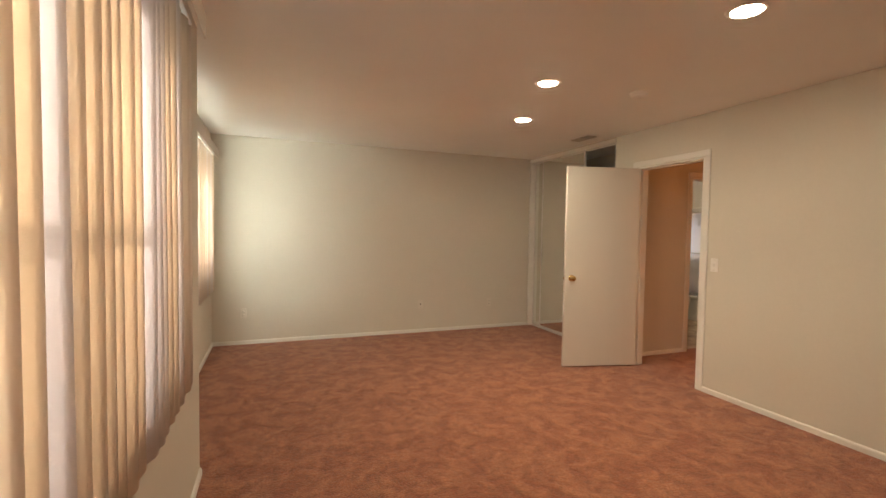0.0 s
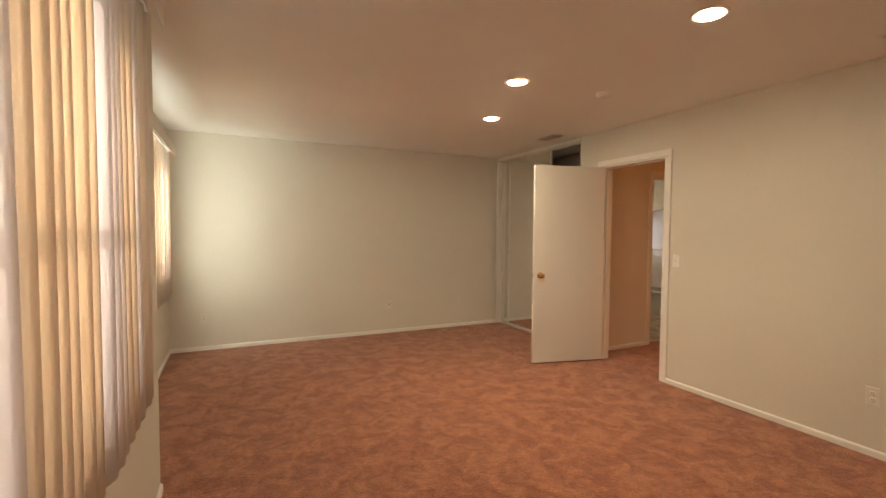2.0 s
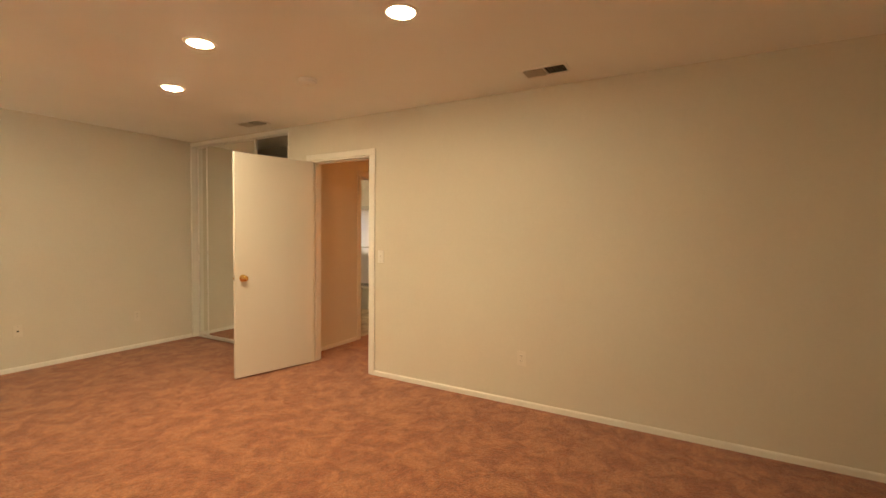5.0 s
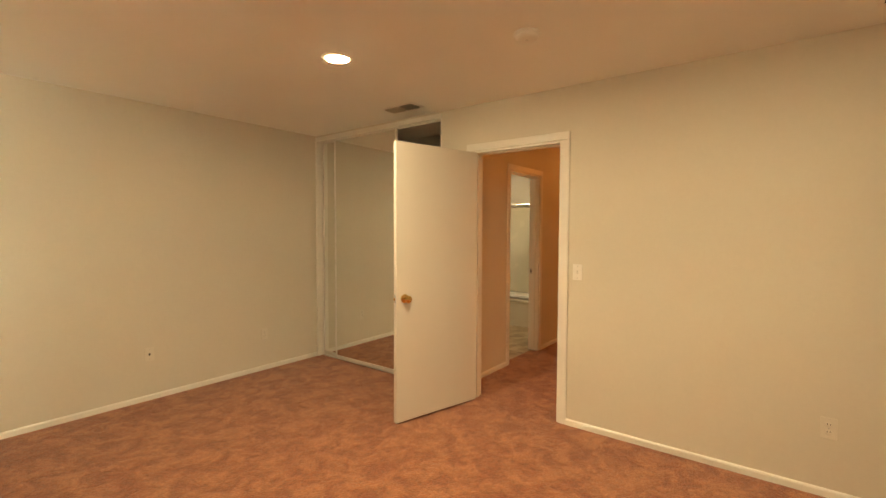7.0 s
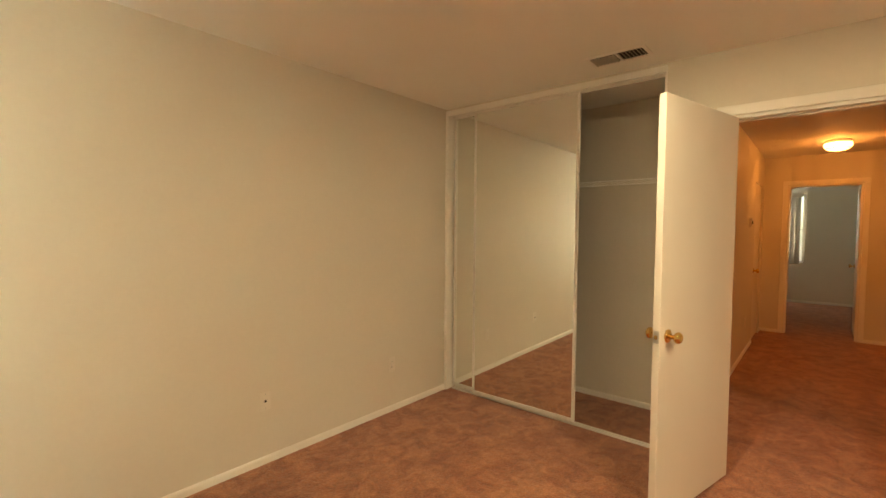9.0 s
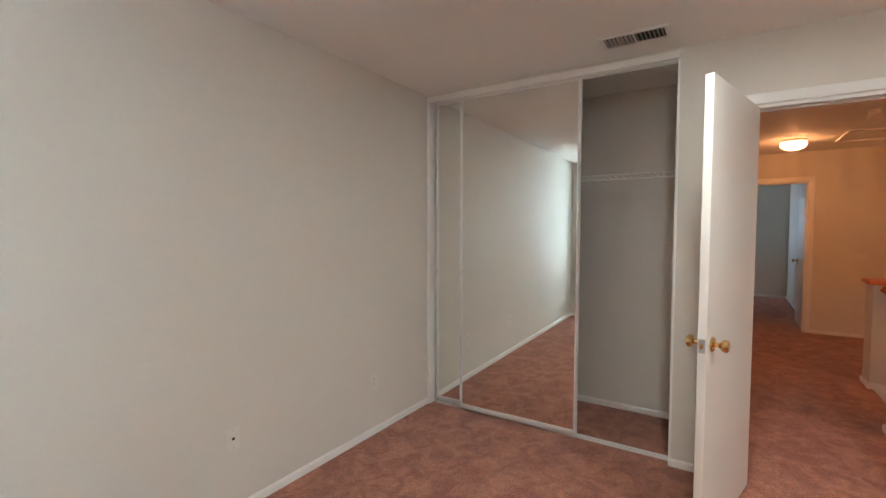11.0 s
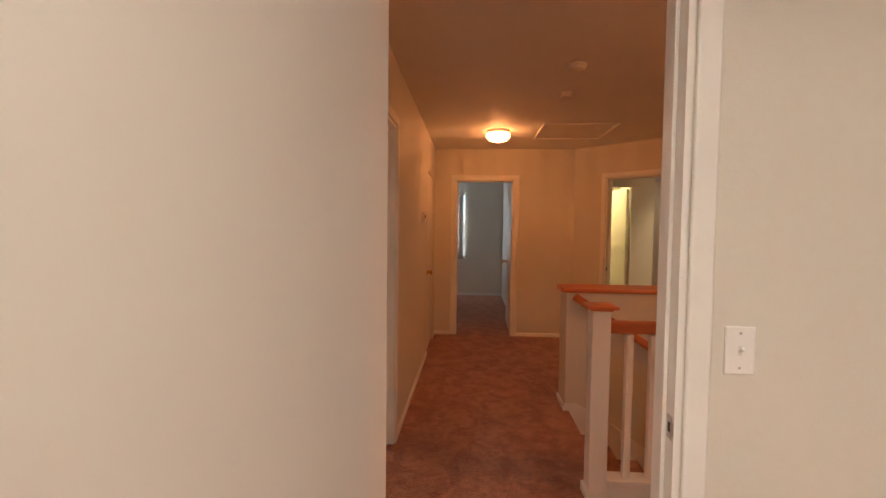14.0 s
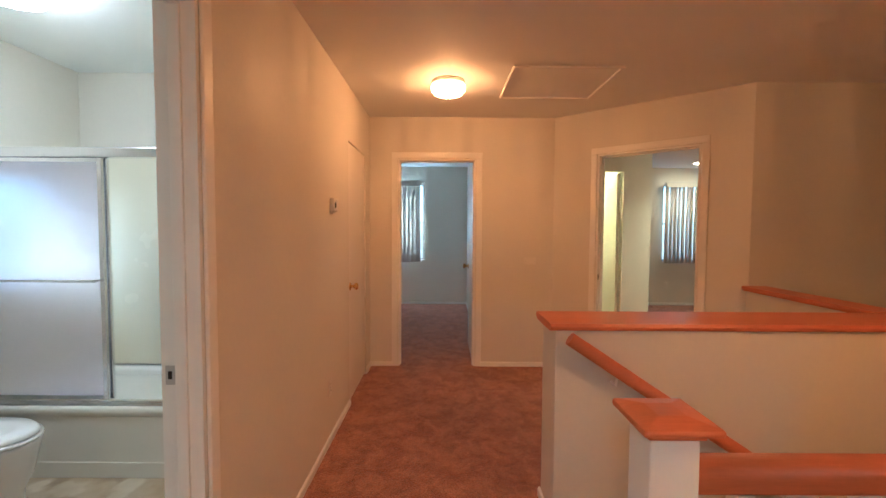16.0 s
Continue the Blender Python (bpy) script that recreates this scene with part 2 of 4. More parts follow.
def boxes(*specs, bevel=0.0):
    bm = bmesh.new()
    for s in specs:
        add_box(bm, *s, bevel=bevel)
    return bm


def lathe(profile, steps=28, m=None):
    """Turns (radius, height) pairs round z; m places the result."""
    bm = bmesh.new()
    rings = []
    for r, h in profile:
        if r < 1e-6:
            rings.append([bm.verts.new((0, 0, h))])
        else:
            rings.append([bm.verts.new((r * math.cos(2 * math.pi * i / steps), r * math.sin(2 * math.pi * i / steps), h)) for i in range(steps)])
    for a, b in zip(rings, rings[1:]):
        for i in range(steps):
            j = (i + 1) % steps
            ring = [a[i % len(a)], a[j % len(a)], b[j % len(b)], b[i % len(b)]]
            ring = [v for k, v in enumerate(ring) if v not in ring[:k]]
            if len(ring) > 2:
                bm.faces.new(ring)
    bmesh.ops.recalc_face_normals(bm, faces=bm.faces)
    for f in bm.faces:
        f.smooth = True
    if m is not None:
        bm.transform(m)
    return bm


def rod(a, b, r, steps=8, bm=None):
    """A round bar from a to b."""
    bm = bm or bmesh.new()
    a, b = Vector(a), Vector(b)
    turn = (b - a).to_track_quat("Z", "Y").to_matrix().to_4x4()
    bmesh.ops.create_cone(bm, cap_ends=True, segments=steps, radius1=r, radius2=r, depth=(b - a).length, matrix=Matrix.Translation((a + b) / 2) @ turn)
    return bm


def extrude_profile(points, a, b, smooth=False):
    """A moulding: (side, up) points swept level from a to b; side is to the right of the way."""
    bm = bmesh.new()
    a, b = Vector(a), Vector(b)
    way = (b - a).normalized()
    side = way.cross(Vector((0, 0, 1))).normalized()
    up = side.cross(way)
    ends = [[bm.verts.new(p + side * s + up * u) for s, u in points] for p in (a, b)]
    n = len(points)
    for i in range(n):
        bm.faces.new((ends[0][i], ends[0][(i + 1) % n], ends[1][(i + 1) % n], ends[1][i])).smooth = smooth
    bm.faces.new(ends[0][::-1]), bm.faces.new(ends[1])
    bmesh.ops.recalc_face_normals(bm, faces=bm.faces)
    return bm


def mesh_of(name, bm, mat):
    me = bpy.data.meshes.new(name)
    bm.to_mesh(me)
    bm.free()
    me.materials.append(mat)
    return me


def part(name, bm, mat, parent, label=""):
    ob = new(name, mesh_of(name, bm, mat))
    ob.parent = parent
    return tagged(ob, label)


def thing(name, label, category, m=None, group="", kind=""):
    ob = new(name)
    ob.empty_display_size = 0.1
    if m is not None:
        ob.matrix_basis = m
    return tagged(ob, label, category, group, kind)


def structure(name, bm, mat, label, category):
    return tagged(new(name, mesh_of(name, bm, mat)), label, category, kind="structure")


# ---- plan ----
H = 2.44            # ceilings
DW = 3.635          # bedroom face of the door wall
DWB = 3.755         # its hall face
FARY = 5.786        # bedroom end wall
HALLY = 3.925        # hall's north wall
ENDX = 8.425        # hall's end wall
EASTX = 12.0        # outer wall of the rooms beyond
NEARX, JOGY, RECX = -0.285, 2.80, -0.565
SOUTHY = -1.25
ANGLE = Matrix(((-0.678, 0.735, 0, 8.425), (-0.735, -0.678, 0, 2.128), (0, 0, 1, 0), (0, 0, 0, 1)))  # along the slanted wall, y into the room beyond
ANGLE_LEN = 1.615

# ---- floors, ceiling, ground ----
structure("ground", boxes((-400, -400, -6.2, 400, 400, -6.0)), GROUND, "dry open ground far below the windows", "ground")
structure("floor", boxes((NEARX - 0.15, SOUTHY, -0.2, 4.93, 2.68, 0), (RECX - 0.15, 2.68, -0.2, ENDX + 0.05, 4.0, 0), (RECX - 0.15, 4.0, -0.2, 4.42, FARY + 0.1, 0),
                         (6.14, 0.88, -0.2, EASTX + 0.1, 2.68, 0), (7.4, -2.5, -0.2, EASTX + 0.1, 0.88, 0), (ENDX + 0.05, 2.68, -0.2, EASTX + 0.1, 5.1, 0)),
          CARPET, "rusty brown cut-pile carpet with brushed patches", "carpet")
structure("floor_bathroom", boxes((4.42, 4.0, -0.2, 7.25, 5.85, -0.004)), VINYL, "tan stone-patterned vinyl bathroom floor", "floor")
structure("ceiling", boxes((RECX - 0.15, -2.6, H, EASTX + 0.15, FARY + 0.15, H + 0.15)), CEIL, "off-white painted drywall ceiling", "ceiling")


# ---- walls ----
W1 = (0.05, 1.84, 0.95, 2.09)      # bedroom windows: y from, y to, sill, head
W2 = (3.62, 5.14, 0.98, 2.09)
W3 = (3.53, 4.62, 0.78, 2.16)      # rooms beyond, in the outer wall
W4 = (-1.72, -0.69, 0.78, 2.16)


def pierced_x(x0, x1, y0, y1, holes, z0=0.0, z1=H):
    """A wall along y with openings (y from, y to, z from, z to)."""
    specs, y = [], y0
    for a, b, lo, hi in sorted(holes):
        specs.append((x0, y, z0, x1, a, z1))
        if lo > z0:
            specs.append((x0, a, z0, x1, b, lo))
        if hi < z1:
            specs.append((x0, a, hi, x1, b, z1))
        y = b
    specs.append((x0, y, z0, x1, y1, z1))
    return boxes(*specs)


def pierced_y(y0, y1, x0, x1, holes, z0=0.0, z1=H):
    specs, x = [], x0
    for a, b, lo, hi in sorted(holes):
        specs.append((x, y0, z0, a, y1, z1))
        if lo > z0:
            specs.append((a, y0, z0, b, y1, lo))
        if hi < z1:
            specs.append((a, y0, hi, b, y1, z1))
        x = b
    specs.append((x, y0, z0, x1, y1, z1))
    return boxes(*specs)


OFFWHITE = "smooth off-white painted drywall wall"
structure("wall_west", pierced_x(NEARX - 0.15, NEARX, SOUTHY - 0.12, JOGY, [W1]), PAINT, "off-white painted window wall beside the carpet", "wall")
structure("wall_west_jog", boxes((RECX - 0.15, JOGY - 0.12, 0, NEARX - 0.15, JOGY, H)), PAINT, OFFWHITE, "wall")
structure("wall_west_recess", pierced_x(RECX - 0.15, RECX, JOGY, FARY, [W2]), PAINT, "off-white painted recessed window wall", "wall")
structure("wall_north", boxes((RECX - 0.15, FARY, 0, 4.42, FARY + 0.12, H)), PAINT, "plain off-white bedroom end wall", "wall")
structure("wall_south", boxes((NEARX, SOUTHY - 0.12, 0, 4.93, SOUTHY, H)), PAINT, OFFWHITE, "wall")
structure("wall_door", pierced_x(DW, DWB, SOUTHY, FARY, [(2.935, 3.70, 0, 2.06), (4.035, 5.775, 0, 2.40)]), PAINT, "off-white wall with the bedroom door and closet openings", "wall")
structure("wall_closet_back", boxes((4.36, HALLY + 0.12, 0, 4.46, FARY, H)), PAINT, "off-white closet back wall", "wall")
structure("wall_hall_north", pierced_y(HALLY, HALLY + 0.12, DWB, EASTX - 3.455, [(4.66, 5.365, 0, 2.04), (7.44, 8.17, 0, 2.03)]), PAINT, "warm off-white hallway wall with bathroom doorway", "wall")
structure("wall_hall_end", pierced_x(ENDX, ENDX + 0.12, 2.128, HALLY, [(2.89, 3.648, 0, 2.04)]), PAINT, "off-white hallway end wall with a doorway", "wall")
slant = structure("wall_slanted", pierced_y(0.0, 0.12, 0.0, ANGLE_LEN, [(0.44, 1.27, 0, 2.04)]), PAINT, "off-white slanted wall with a doorway", "wall")
slant.matrix_basis = ANGLE
structure("wall_stair_east", boxes((7.33, -2.5, -3.0, 7.45, 0.944, H)), PAINT, "off-white stairwell wall above the carpeted stairs", "wall")
structure("wall_stair_south", boxes((4.93, -0.62, -3.0, 7.33, -0.50, H)), PAINT, OFFWHITE, "wall")
structure("wall_stair_west", boxes((4.81, -0.5, -3.0, 4.93, 2.68, -0.2), (4.81, SOUTHY, 0, 4.93, 0.9, H)), PAINT, OFFWHITE, "wall")
structure("wall_stair_north", boxes((4.93, 2.68, -3.0, 6.02, 2.80, -0.2)), PAINT, OFFWHITE, "wall")
structure("floor_lower", boxes((4.8, -0.6, -3.1, 7.4, 2.8, -3.0)), CARPET, "brown carpet at the foot of the stairs", "carpet")
structure("half_wall", boxes((6.02, 0.85, -3.0, 6.27, 2.70, 0.925), bevel=0.006), PAINT, "off-white half wall beside the stairs", "wall")
structure("half_wall_far", boxes((6.27, 0.85, -3.0, 7.33, 0.96, 0.925)), PAINT, "off-white half wall above the stairwell", "wall")
structure("wall_east", pierced_x(EASTX, EASTX + 0.15, -2.5, 5.2, [W4, W3]), PAINT, "off-white outer wall with two windows", "wall")
structure("wall_room_divider", boxes((ENDX + 0.12, 2.66, 0, EASTX, 2.78, H)), PAINT, OFFWHITE, "wall")
structure("wall_room_north", boxes((ENDX + 0.12, 5.0, 0, EASTX, 5.12, H)), PAINT, OFFWHITE, "wall")
structure("wall_room_west", boxes((ENDX, HALLY + 0.12, 0, ENDX + 0.12, 5.12, H)), PAINT, OFFWHITE, "wall")
structure("wall_room_south", boxes((7.45, -2.5, 0, EASTX, -2.38, H)), PAINT, OFFWHITE, "wall")
structure("wall_room_closet", boxes((9.30, 0.77, 0, 9.40, 1.10, H), (9.30, 1.10, 2.04, 9.40, 1.85, H), (9.30, 1.85, 0, 9.40, 2.66, H), (9.40, 0.77, 0, 10.6, 0.87, H), (10.5, 0.87, 0, 10.6, 2.66, H)), PAINT, "pale closet walls with an open doorway", "wall")
structure("wall_bath_east", boxes((7.20, HALLY + 0.12, 0, 7.30, 5.9, H)), PAINT, "cream painted bathroom wall above the tub", "wall")
structure("wall_bath_north", pierced_y(5.75, 5.9, 4.46, 7.20, [(6.50, 7.08, 1.0, 1.72)]), PAINT, "cream painted bathroom wall with a small window", "wall")
structure("wall_bath_closet", boxes((7.30, 4.75, 0, ENDX, 4.85, H)), PAINT, OFFWHITE, "wall")

# ---- lamps ----


def recessed_light(x, y, lens, watts, tone, r=0.066):
    ob = thing("recessed_light", "round recessed ceiling light with white trim ring, lit warm", "ceiling light", pose(x, y, H), group="recessed ceiling lights")
    part("trim_ring", lathe([(r, 0.012), (r, -0.002), (r + 0.004, -0.007), (r + 0.02, -0.004), (r + 0.024, 0.0), (r + 0.024, 0.004), (r, 0.012)]), TRIM, ob, "white trim ring")
    part("lens", lathe([(0, -0.013), (r * 0.5, -0.0115), (r * 0.85, -0.007), (r, 0.001)]), lens, ob, "glowing warm lens")
    spot = new("can_beam", bpy.data.lights.new("can_beam", "SPOT"))
    spot.data.energy, spot.data.color, spot.data.shadow_soft_size = watts, tone, 0.06
    spot.data.spot_size, spot.data.spot_blend = radians(125), 1.0
    spot.location = (x, y, H - 0.075)


for lx, ly in ((2.185, 1.565), (1.925, 2.815), (2.31, 3.80)):
    recessed_light(lx, ly, CAN, 7, (1.0, 0.80, 0.60))
recessed_light(11.408, -0.957, SOFT_CAN, 1.0, (1.0, 0.64, 0.32))
# Added fill lamp, out of view, that brightens the room behind the slanted wall.
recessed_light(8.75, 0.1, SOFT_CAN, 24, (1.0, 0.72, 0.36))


def dome_light(x, y, label, watts):
    ob = thing("dome_ceiling_light", label, "ceiling light", pose(x, y, H), group="hallway dome lights")
    part("base_plate", lathe([(0, 0), (0.118, 0), (0.122, -0.012), (0.122, -0.028), (0.116, -0.032), (0, -0.032)]), TRIM, ob, "white metal base")
    part("dome", lathe([(0.118, -0.03), (0.128, -0.05), (0.122, -0.075), (0.095, -0.1), (0.05, -0.117), (0, -0.122)]), DOME, ob, "glowing glass dome")
    part("finial", lathe([(0, -0.137), (0.006, -0.134), (0.008, -0.126), (0.004, -0.12), (0, -0.12)], 12), BRASS, ob, "small brass finial")
    # Opaque fins inside the dome, added to cast the streaks of ribbed glass.
    rib = mesh_of("rib", boxes((0.098, -0.0035, -0.1, 0.108, 0.0035, -0.032)), RIB)
    for k in range(34):
        f = new("rib", rib)
        f.parent, f.matrix_basis = ob, pose(0, 0, 0, 0, 0, 360 * k / 34)
    bulb = new("lamp_bulb", bpy.data.lights.new("lamp_bulb", "POINT"))
    bulb.data.energy, bulb.data.color, bulb.data.shadow_soft_size = watts, LAMP_COLOUR, 0.0075
    bulb.location = (x, y, H - 0.062)


dome_light(7.335, 3.175, "flush glass dome ceiling light, lit warm in the hallway", 5.7)
dome_light(4.32, 1.2, "flush glass dome ceiling light, lit warm beside the stair railing", 13.5)

bath_light = thing("bathroom_ceiling_light", "round flush ceiling light, lit white in the bathroom", "ceiling light", pose(6.0, 5.06, H))
part("base_plate", lathe([(0, 0), (0.16, 0), (0.165, -0.02), (0.15, -0.035), (0, -0.035)]), TRIM, bath_light)
part("dome", lathe([(0.145, -0.035), (0.15, -0.055), (0.12, -0.09), (0.06, -0.11), (0, -0.115)]), BATHLAMP, bath_light, "glowing white dome")
closet_light = thing("closet_ceiling_light", "small round bulb holder, lit yellow in a closet", "ceiling light", pose(9.9, 1.7, H))
part("base_plate", lathe([(0, 0), (0.07, 0), (0.06, -0.03), (0.03, -0.04), (0, -0.04)]), TRIM, closet_light)
part("bulb", lathe([(0.02, -0.04), (0.035, -0.07), (0.04, -0.1), (0.025, -0.125), (0, -0.135)]), YELLOW, closet_light, "glowing bulb")

# ---- mouldings ----
BASE_PROFILE = [(0, 0), (0.012, 0), (0.012, 0.032), (0.010, 0.038), (0.005, 0.043), (0.0, 0.045)]


def baseboard(a, b):
    """A skirting board along the foot of a wall, which lies to the left of the way from a to b."""
    structure("baseboard", extrude_profile(BASE_PROFILE, (*a, 0.0), (*b, 0.0)), TRIM, "low white painted baseboard along the carpet", "baseboard")


for a, b in (((NEARX, SOUTHY), (NEARX, JOGY)), ((RECX, JOGY), (RECX, FARY)), ((RECX, FARY), (DW, FARY)), ((DW, 4.035), (DW, 3.757)), ((DW, 2.878), (DW, SOUTHY)), ((DW, SOUTHY), (NEARX, SOUTHY)),
             ((4.36, FARY), (4.36, HALLY + 0.12)), ((DWB, HALLY), (4.603, HALLY)), ((5.422, HALLY), (7.44, HALLY)), ((8.17, HALLY), (ENDX, HALLY)),
             ((ENDX, HALLY), (ENDX, 3.705)), ((ENDX, 2.833), (ENDX, 2.128)), ((EASTX, 5.0), (EASTX, 2.78)), ((EASTX, 2.66), (EASTX, -2.38)), ((EASTX, 2.78), (9.0, 2.78)), ((9.30, 1.04), (9.30, 0.77)),
             ((DWB, SOUTHY), (DWB, 2.878)), ((6.285, 2.70), (6.005, 2.70)), ((6.27, 0.96), (6.27, 2.70)), ((7.33, 0.96), (7.30, 0.96))):
    baseboard(a, b)


def casing(m, width, height, label="white painted door casing", reveal=0.005):
    """Trim round a doorway: m stands at the foot of the opening's first side, x across, y out of the wall."""
    ob = tagged(new("trim"), label, "door casing", kind="structure")
    ob.matrix_basis = m
    w, r = 0.057, reveal

    def board(name, x0, z0, x1, z1):
        bm = boxes((x0, 0, z0, x1, 0.013, z1), bevel=0.005)
        part(name, bm, TRIM, ob)

    board("side_casing", -w - r, 0, -r, height + r)
    board("side_casing", width + r, 0, width + r + w, height + r)
    board("head_casing", -w - r, height + r, width + r + w, height + r + w)
    return ob


def jamb(m, width, height, depth, stop=True):
    """The lining of a doorway, with its stop: y runs through the wall, away from the room."""
    ob = tagged(new("door_frame"), "white painted door frame lining", "door frame", kind="structure")
    ob.matrix_basis = m
    part("side_jamb", boxes((-0.002, -0.001, 0, 0.014, depth + 0.001, height)), TRIM, ob)
    part("side_jamb", boxes((width - 0.014, -0.001, 0, width + 0.002, depth + 0.001, height)), TRIM, ob)
    part("head_jamb", boxes((0.014, -0.001, height - 0.014, width - 0.014, depth + 0.001, height + 0.002)), TRIM, ob)
    if stop:
        part("door_stop", boxes((0.014, 0.04, 0, 0.025, 0.075, height - 0.014), bevel=0.002), TRIM, ob)
        part("door_stop", boxes((width - 0.025, 0.04, 0, width - 0.014, 0.075, height - 0.014), bevel=0.002), TRIM, ob)
        part("door_stop", boxes((0.014, 0.04, height - 0.026, width - 0.014, 0.075, height - 0.0142), bevel=0.002), TRIM, ob)
    return ob


# frames for each doorway: x across the opening, y out of (or through) the wall
def facing(x, y, deg):
    return pose(x, y, 0, 0, 0, deg)


casing(facing(DW, 2.935, 90), 0.765, 2.06)                      # bedroom side
casing(facing(DWB, 3.70, -90), 0.765, 2.06)                                     # hall side
jamb(Matrix.Translation((DW, 3.70, 0)) @ Matrix.Rotation(radians(-90), 4, "Z"), 0.765, 2.06, 0.12)
casing(facing(5.365, HALLY, 180), 0.705, 2.04)
jamb(facing(4.66, HALLY, 0), 0.705, 2.04, 0.12)
casing(facing(ENDX, 2.89, 90), 0.758, 2.04)
jamb(facing(ENDX, 3.648, -90), 0.758, 2.04, 0.12)
casing(ANGLE @ pose(1.27, 0, 0, 0, 0, 180), 0.83, 2.04)
jamb(ANGLE @ pose(0.44, 0, 0), 0.83, 2.04, 0.12)

# closet opening: header board, side trim, tracks
ct = tagged(new("trim"), "white painted header and side trim of the mirrored closet", "closet trim", kind="structure")
part("header_board", boxes((DW - 0.012, 4.028, 2.382, DW + 0.012, FARY - 0.002, 2.424), bevel=0.003), TRIM, ct)
part("side_board", boxes((DW - 0.012, FARY - 0.028, 0.0, DW + 0.10, FARY - 0.002, 2.385), bevel=0.003), TRIM, ct)
part("side_lining", boxes((DW - 0.004, 4.028, 0.0, DWB + 0.002, 4.041, 2.385), bevel=0.002), TRIM, ct)
track = thing("closet_track", "white metal sliding-door tracks at closet head and floor", "door track", pose(DW, 4.04, 0))
part("floor_track", boxes((0.050, 0, 0.0, 0.094, 1.70, 0.008), (0.050, 0, 0.008, 0.055, 1.70, 0.016), (0.080, 0, 0.008, 0.085, 1.70, 0.016)), TRACK, track)
part("head_track", boxes((0.013, 0, 2.385, 0.10, 1.70, 2.398), (0.013, 0, 2.372, 0.018, 1.70, 2.385), (0.052, 0, 2.372, 0.057, 1.70, 2.385)), TRACK, track)


def mirror_door(x, y0, y1, label):
    ob = thing("mirror_door", label, "closet door", pose(x, y0, 0.028, 0, 0, 0.8), group="mirrored sliding closet doors")
    w, h, s = y1 - y0, 2.352, 0.021
    part("mirror", boxes((0.006, s * 0.7, 0.02, 0.012, w - s * 0.7, h - 0.012)), MIRROR, ob, "large clear mirror pane")
    for a in (0, w - s):
        part("stile", boxes((0, a, 0, 0.024, a + s, h), bevel=0.004), TRACK, ob)
    part("bottom_rail", boxes((0.001, s, 0, 0.023, w - s, 0.028), bevel=0.003), TRACK, ob)
    part("top_rail", boxes((0.001, s, h - 0.018, 0.023, w - s, h - 0.002), bevel=0.003), TRACK, ob)
    part("back_panel", boxes((0.014, s * 0.7, 0.02, 0.019, w - s * 0.7, h - 0.012)), DARK, ob)


mirror_door(DW + 0.026, 4.595, 5.495, "mirrored sliding closet door in a white metal frame, slid aside")
mirror_door(DW + 0.068, 4.845, 5.742, "mirrored sliding closet door, mostly behind the other")


# ---- doors ----


def knob_parts(parent, x, z, thick, brass=BRASS):
    """A round knob and rose on both faces of a leaf whose thickness runs along y from 0."""
    for side in (-1, 1):
        y0 = 0.0 if side < 0 else thick
        m = Matrix.Translation((x, y0, z)) @ Matrix.Rotation(radians(90 if side < 0 else -90), 4, "X")
        rose = part("rose", lathe([(0, 0), (0.032, 0), (0.033, 0.004), (0.026, 0.009), (0.016, 0.011), (0.013, 0.014), (0, 0.014)], 24, m), brass, parent)
        part("knob", lathe([(0.011, 0.010), (0.0105, 0.028), (0.014, 0.034), (0.024, 0.040), (0.0275, 0.048), (0.027, 0.056), (0.021, 0.063), (0.01, 0.0665), (0, 0.067)], 24, m), brass, rose)


def flush_door(name, label, m, width, height, knob_x, knob_z, brass=BRASS, hinge_label="hinge painted white", thick=0.035, latch=True):
    """A flat painted leaf hinged at x = 0."""
    ob = tagged(new(name), label, "door", kind="structure")
    ob.matrix_basis = m
    part("leaf", boxes((0.003, 0, 0.014, width, thick, height), bevel=0.0025), DOOR, ob)
    knob_parts(ob, knob_x, knob_z, thick, brass)
    if latch:
        plate = part("latch_plate", boxes((width - 0.001, 0.005, knob_z - 0.029, width + 0.0012, thick - 0.005, knob_z + 0.029), bevel=0.0005), STEEL, ob, "nickel latch plate")
        part("latch_bolt", boxes((width, 0.011, knob_z - 0.009, width + 0.010, thick - 0.011, knob_z + 0.009), bevel=0.003), brass, plate)
    for z in (0.2, 1.0, 1.8):
        bm = rod((0.0, -0.004, z - 0.045), (0.0, -0.004, z + 0.045), 0.0055, 10)
        add_box(bm, 0.0012, -0.003, z - 0.044, 0.0034, thick - 0.008, z + 0.044)
        part("hinge", bm, DOOR, ob, hinge_label)
    return ob


flush_door("door_1", "flat white painted bedroom door standing open with brass knob", Matrix.Translation((3.628, 3.682, 0)) @ Matrix.Rotation(radians(166.3), 4, "Z"), 0.785, 2.045, 0.715, 0.918)
flush_door("door_2", "flat white closed hallway closet door with brass knob", facing(8.167, HALLY + 0.043, 180), 0.722, 2.022, 0.655, 0.914, latch=False)
flush_door("door_3", "flat white door standing open into the far room", facing(ENDX + 0.125, 2.872, 0), 0.735, 2.02, 0.67, 0.93)
flush_door("door_4", "pale closet door standing open by the lit closet", facing(9.36, 1.115, 10), 0.70, 2.02, 0.64, 0.93)


def strike_plate(m):
    ob = thing("strike_plate", "small metal strike plate set in the door frame", "strike plate", m)
    part("plate", boxes((-0.014, 0, -0.029, 0.014, 0.0015, 0.029), bevel=0.0006), STEEL, ob)
    part("pocket", boxes((-0.006, 0.0012, -0.012, 0.006, 0.0022, 0.012)), DARK, ob)
    part("lip", boxes((-0.022, -0.001, -0.016, -0.0142, 0.0012, 0.016), bevel=0.0005), STEEL, ob)


strike_plate(pose(DW + 0.022, 2.949, 0.918))
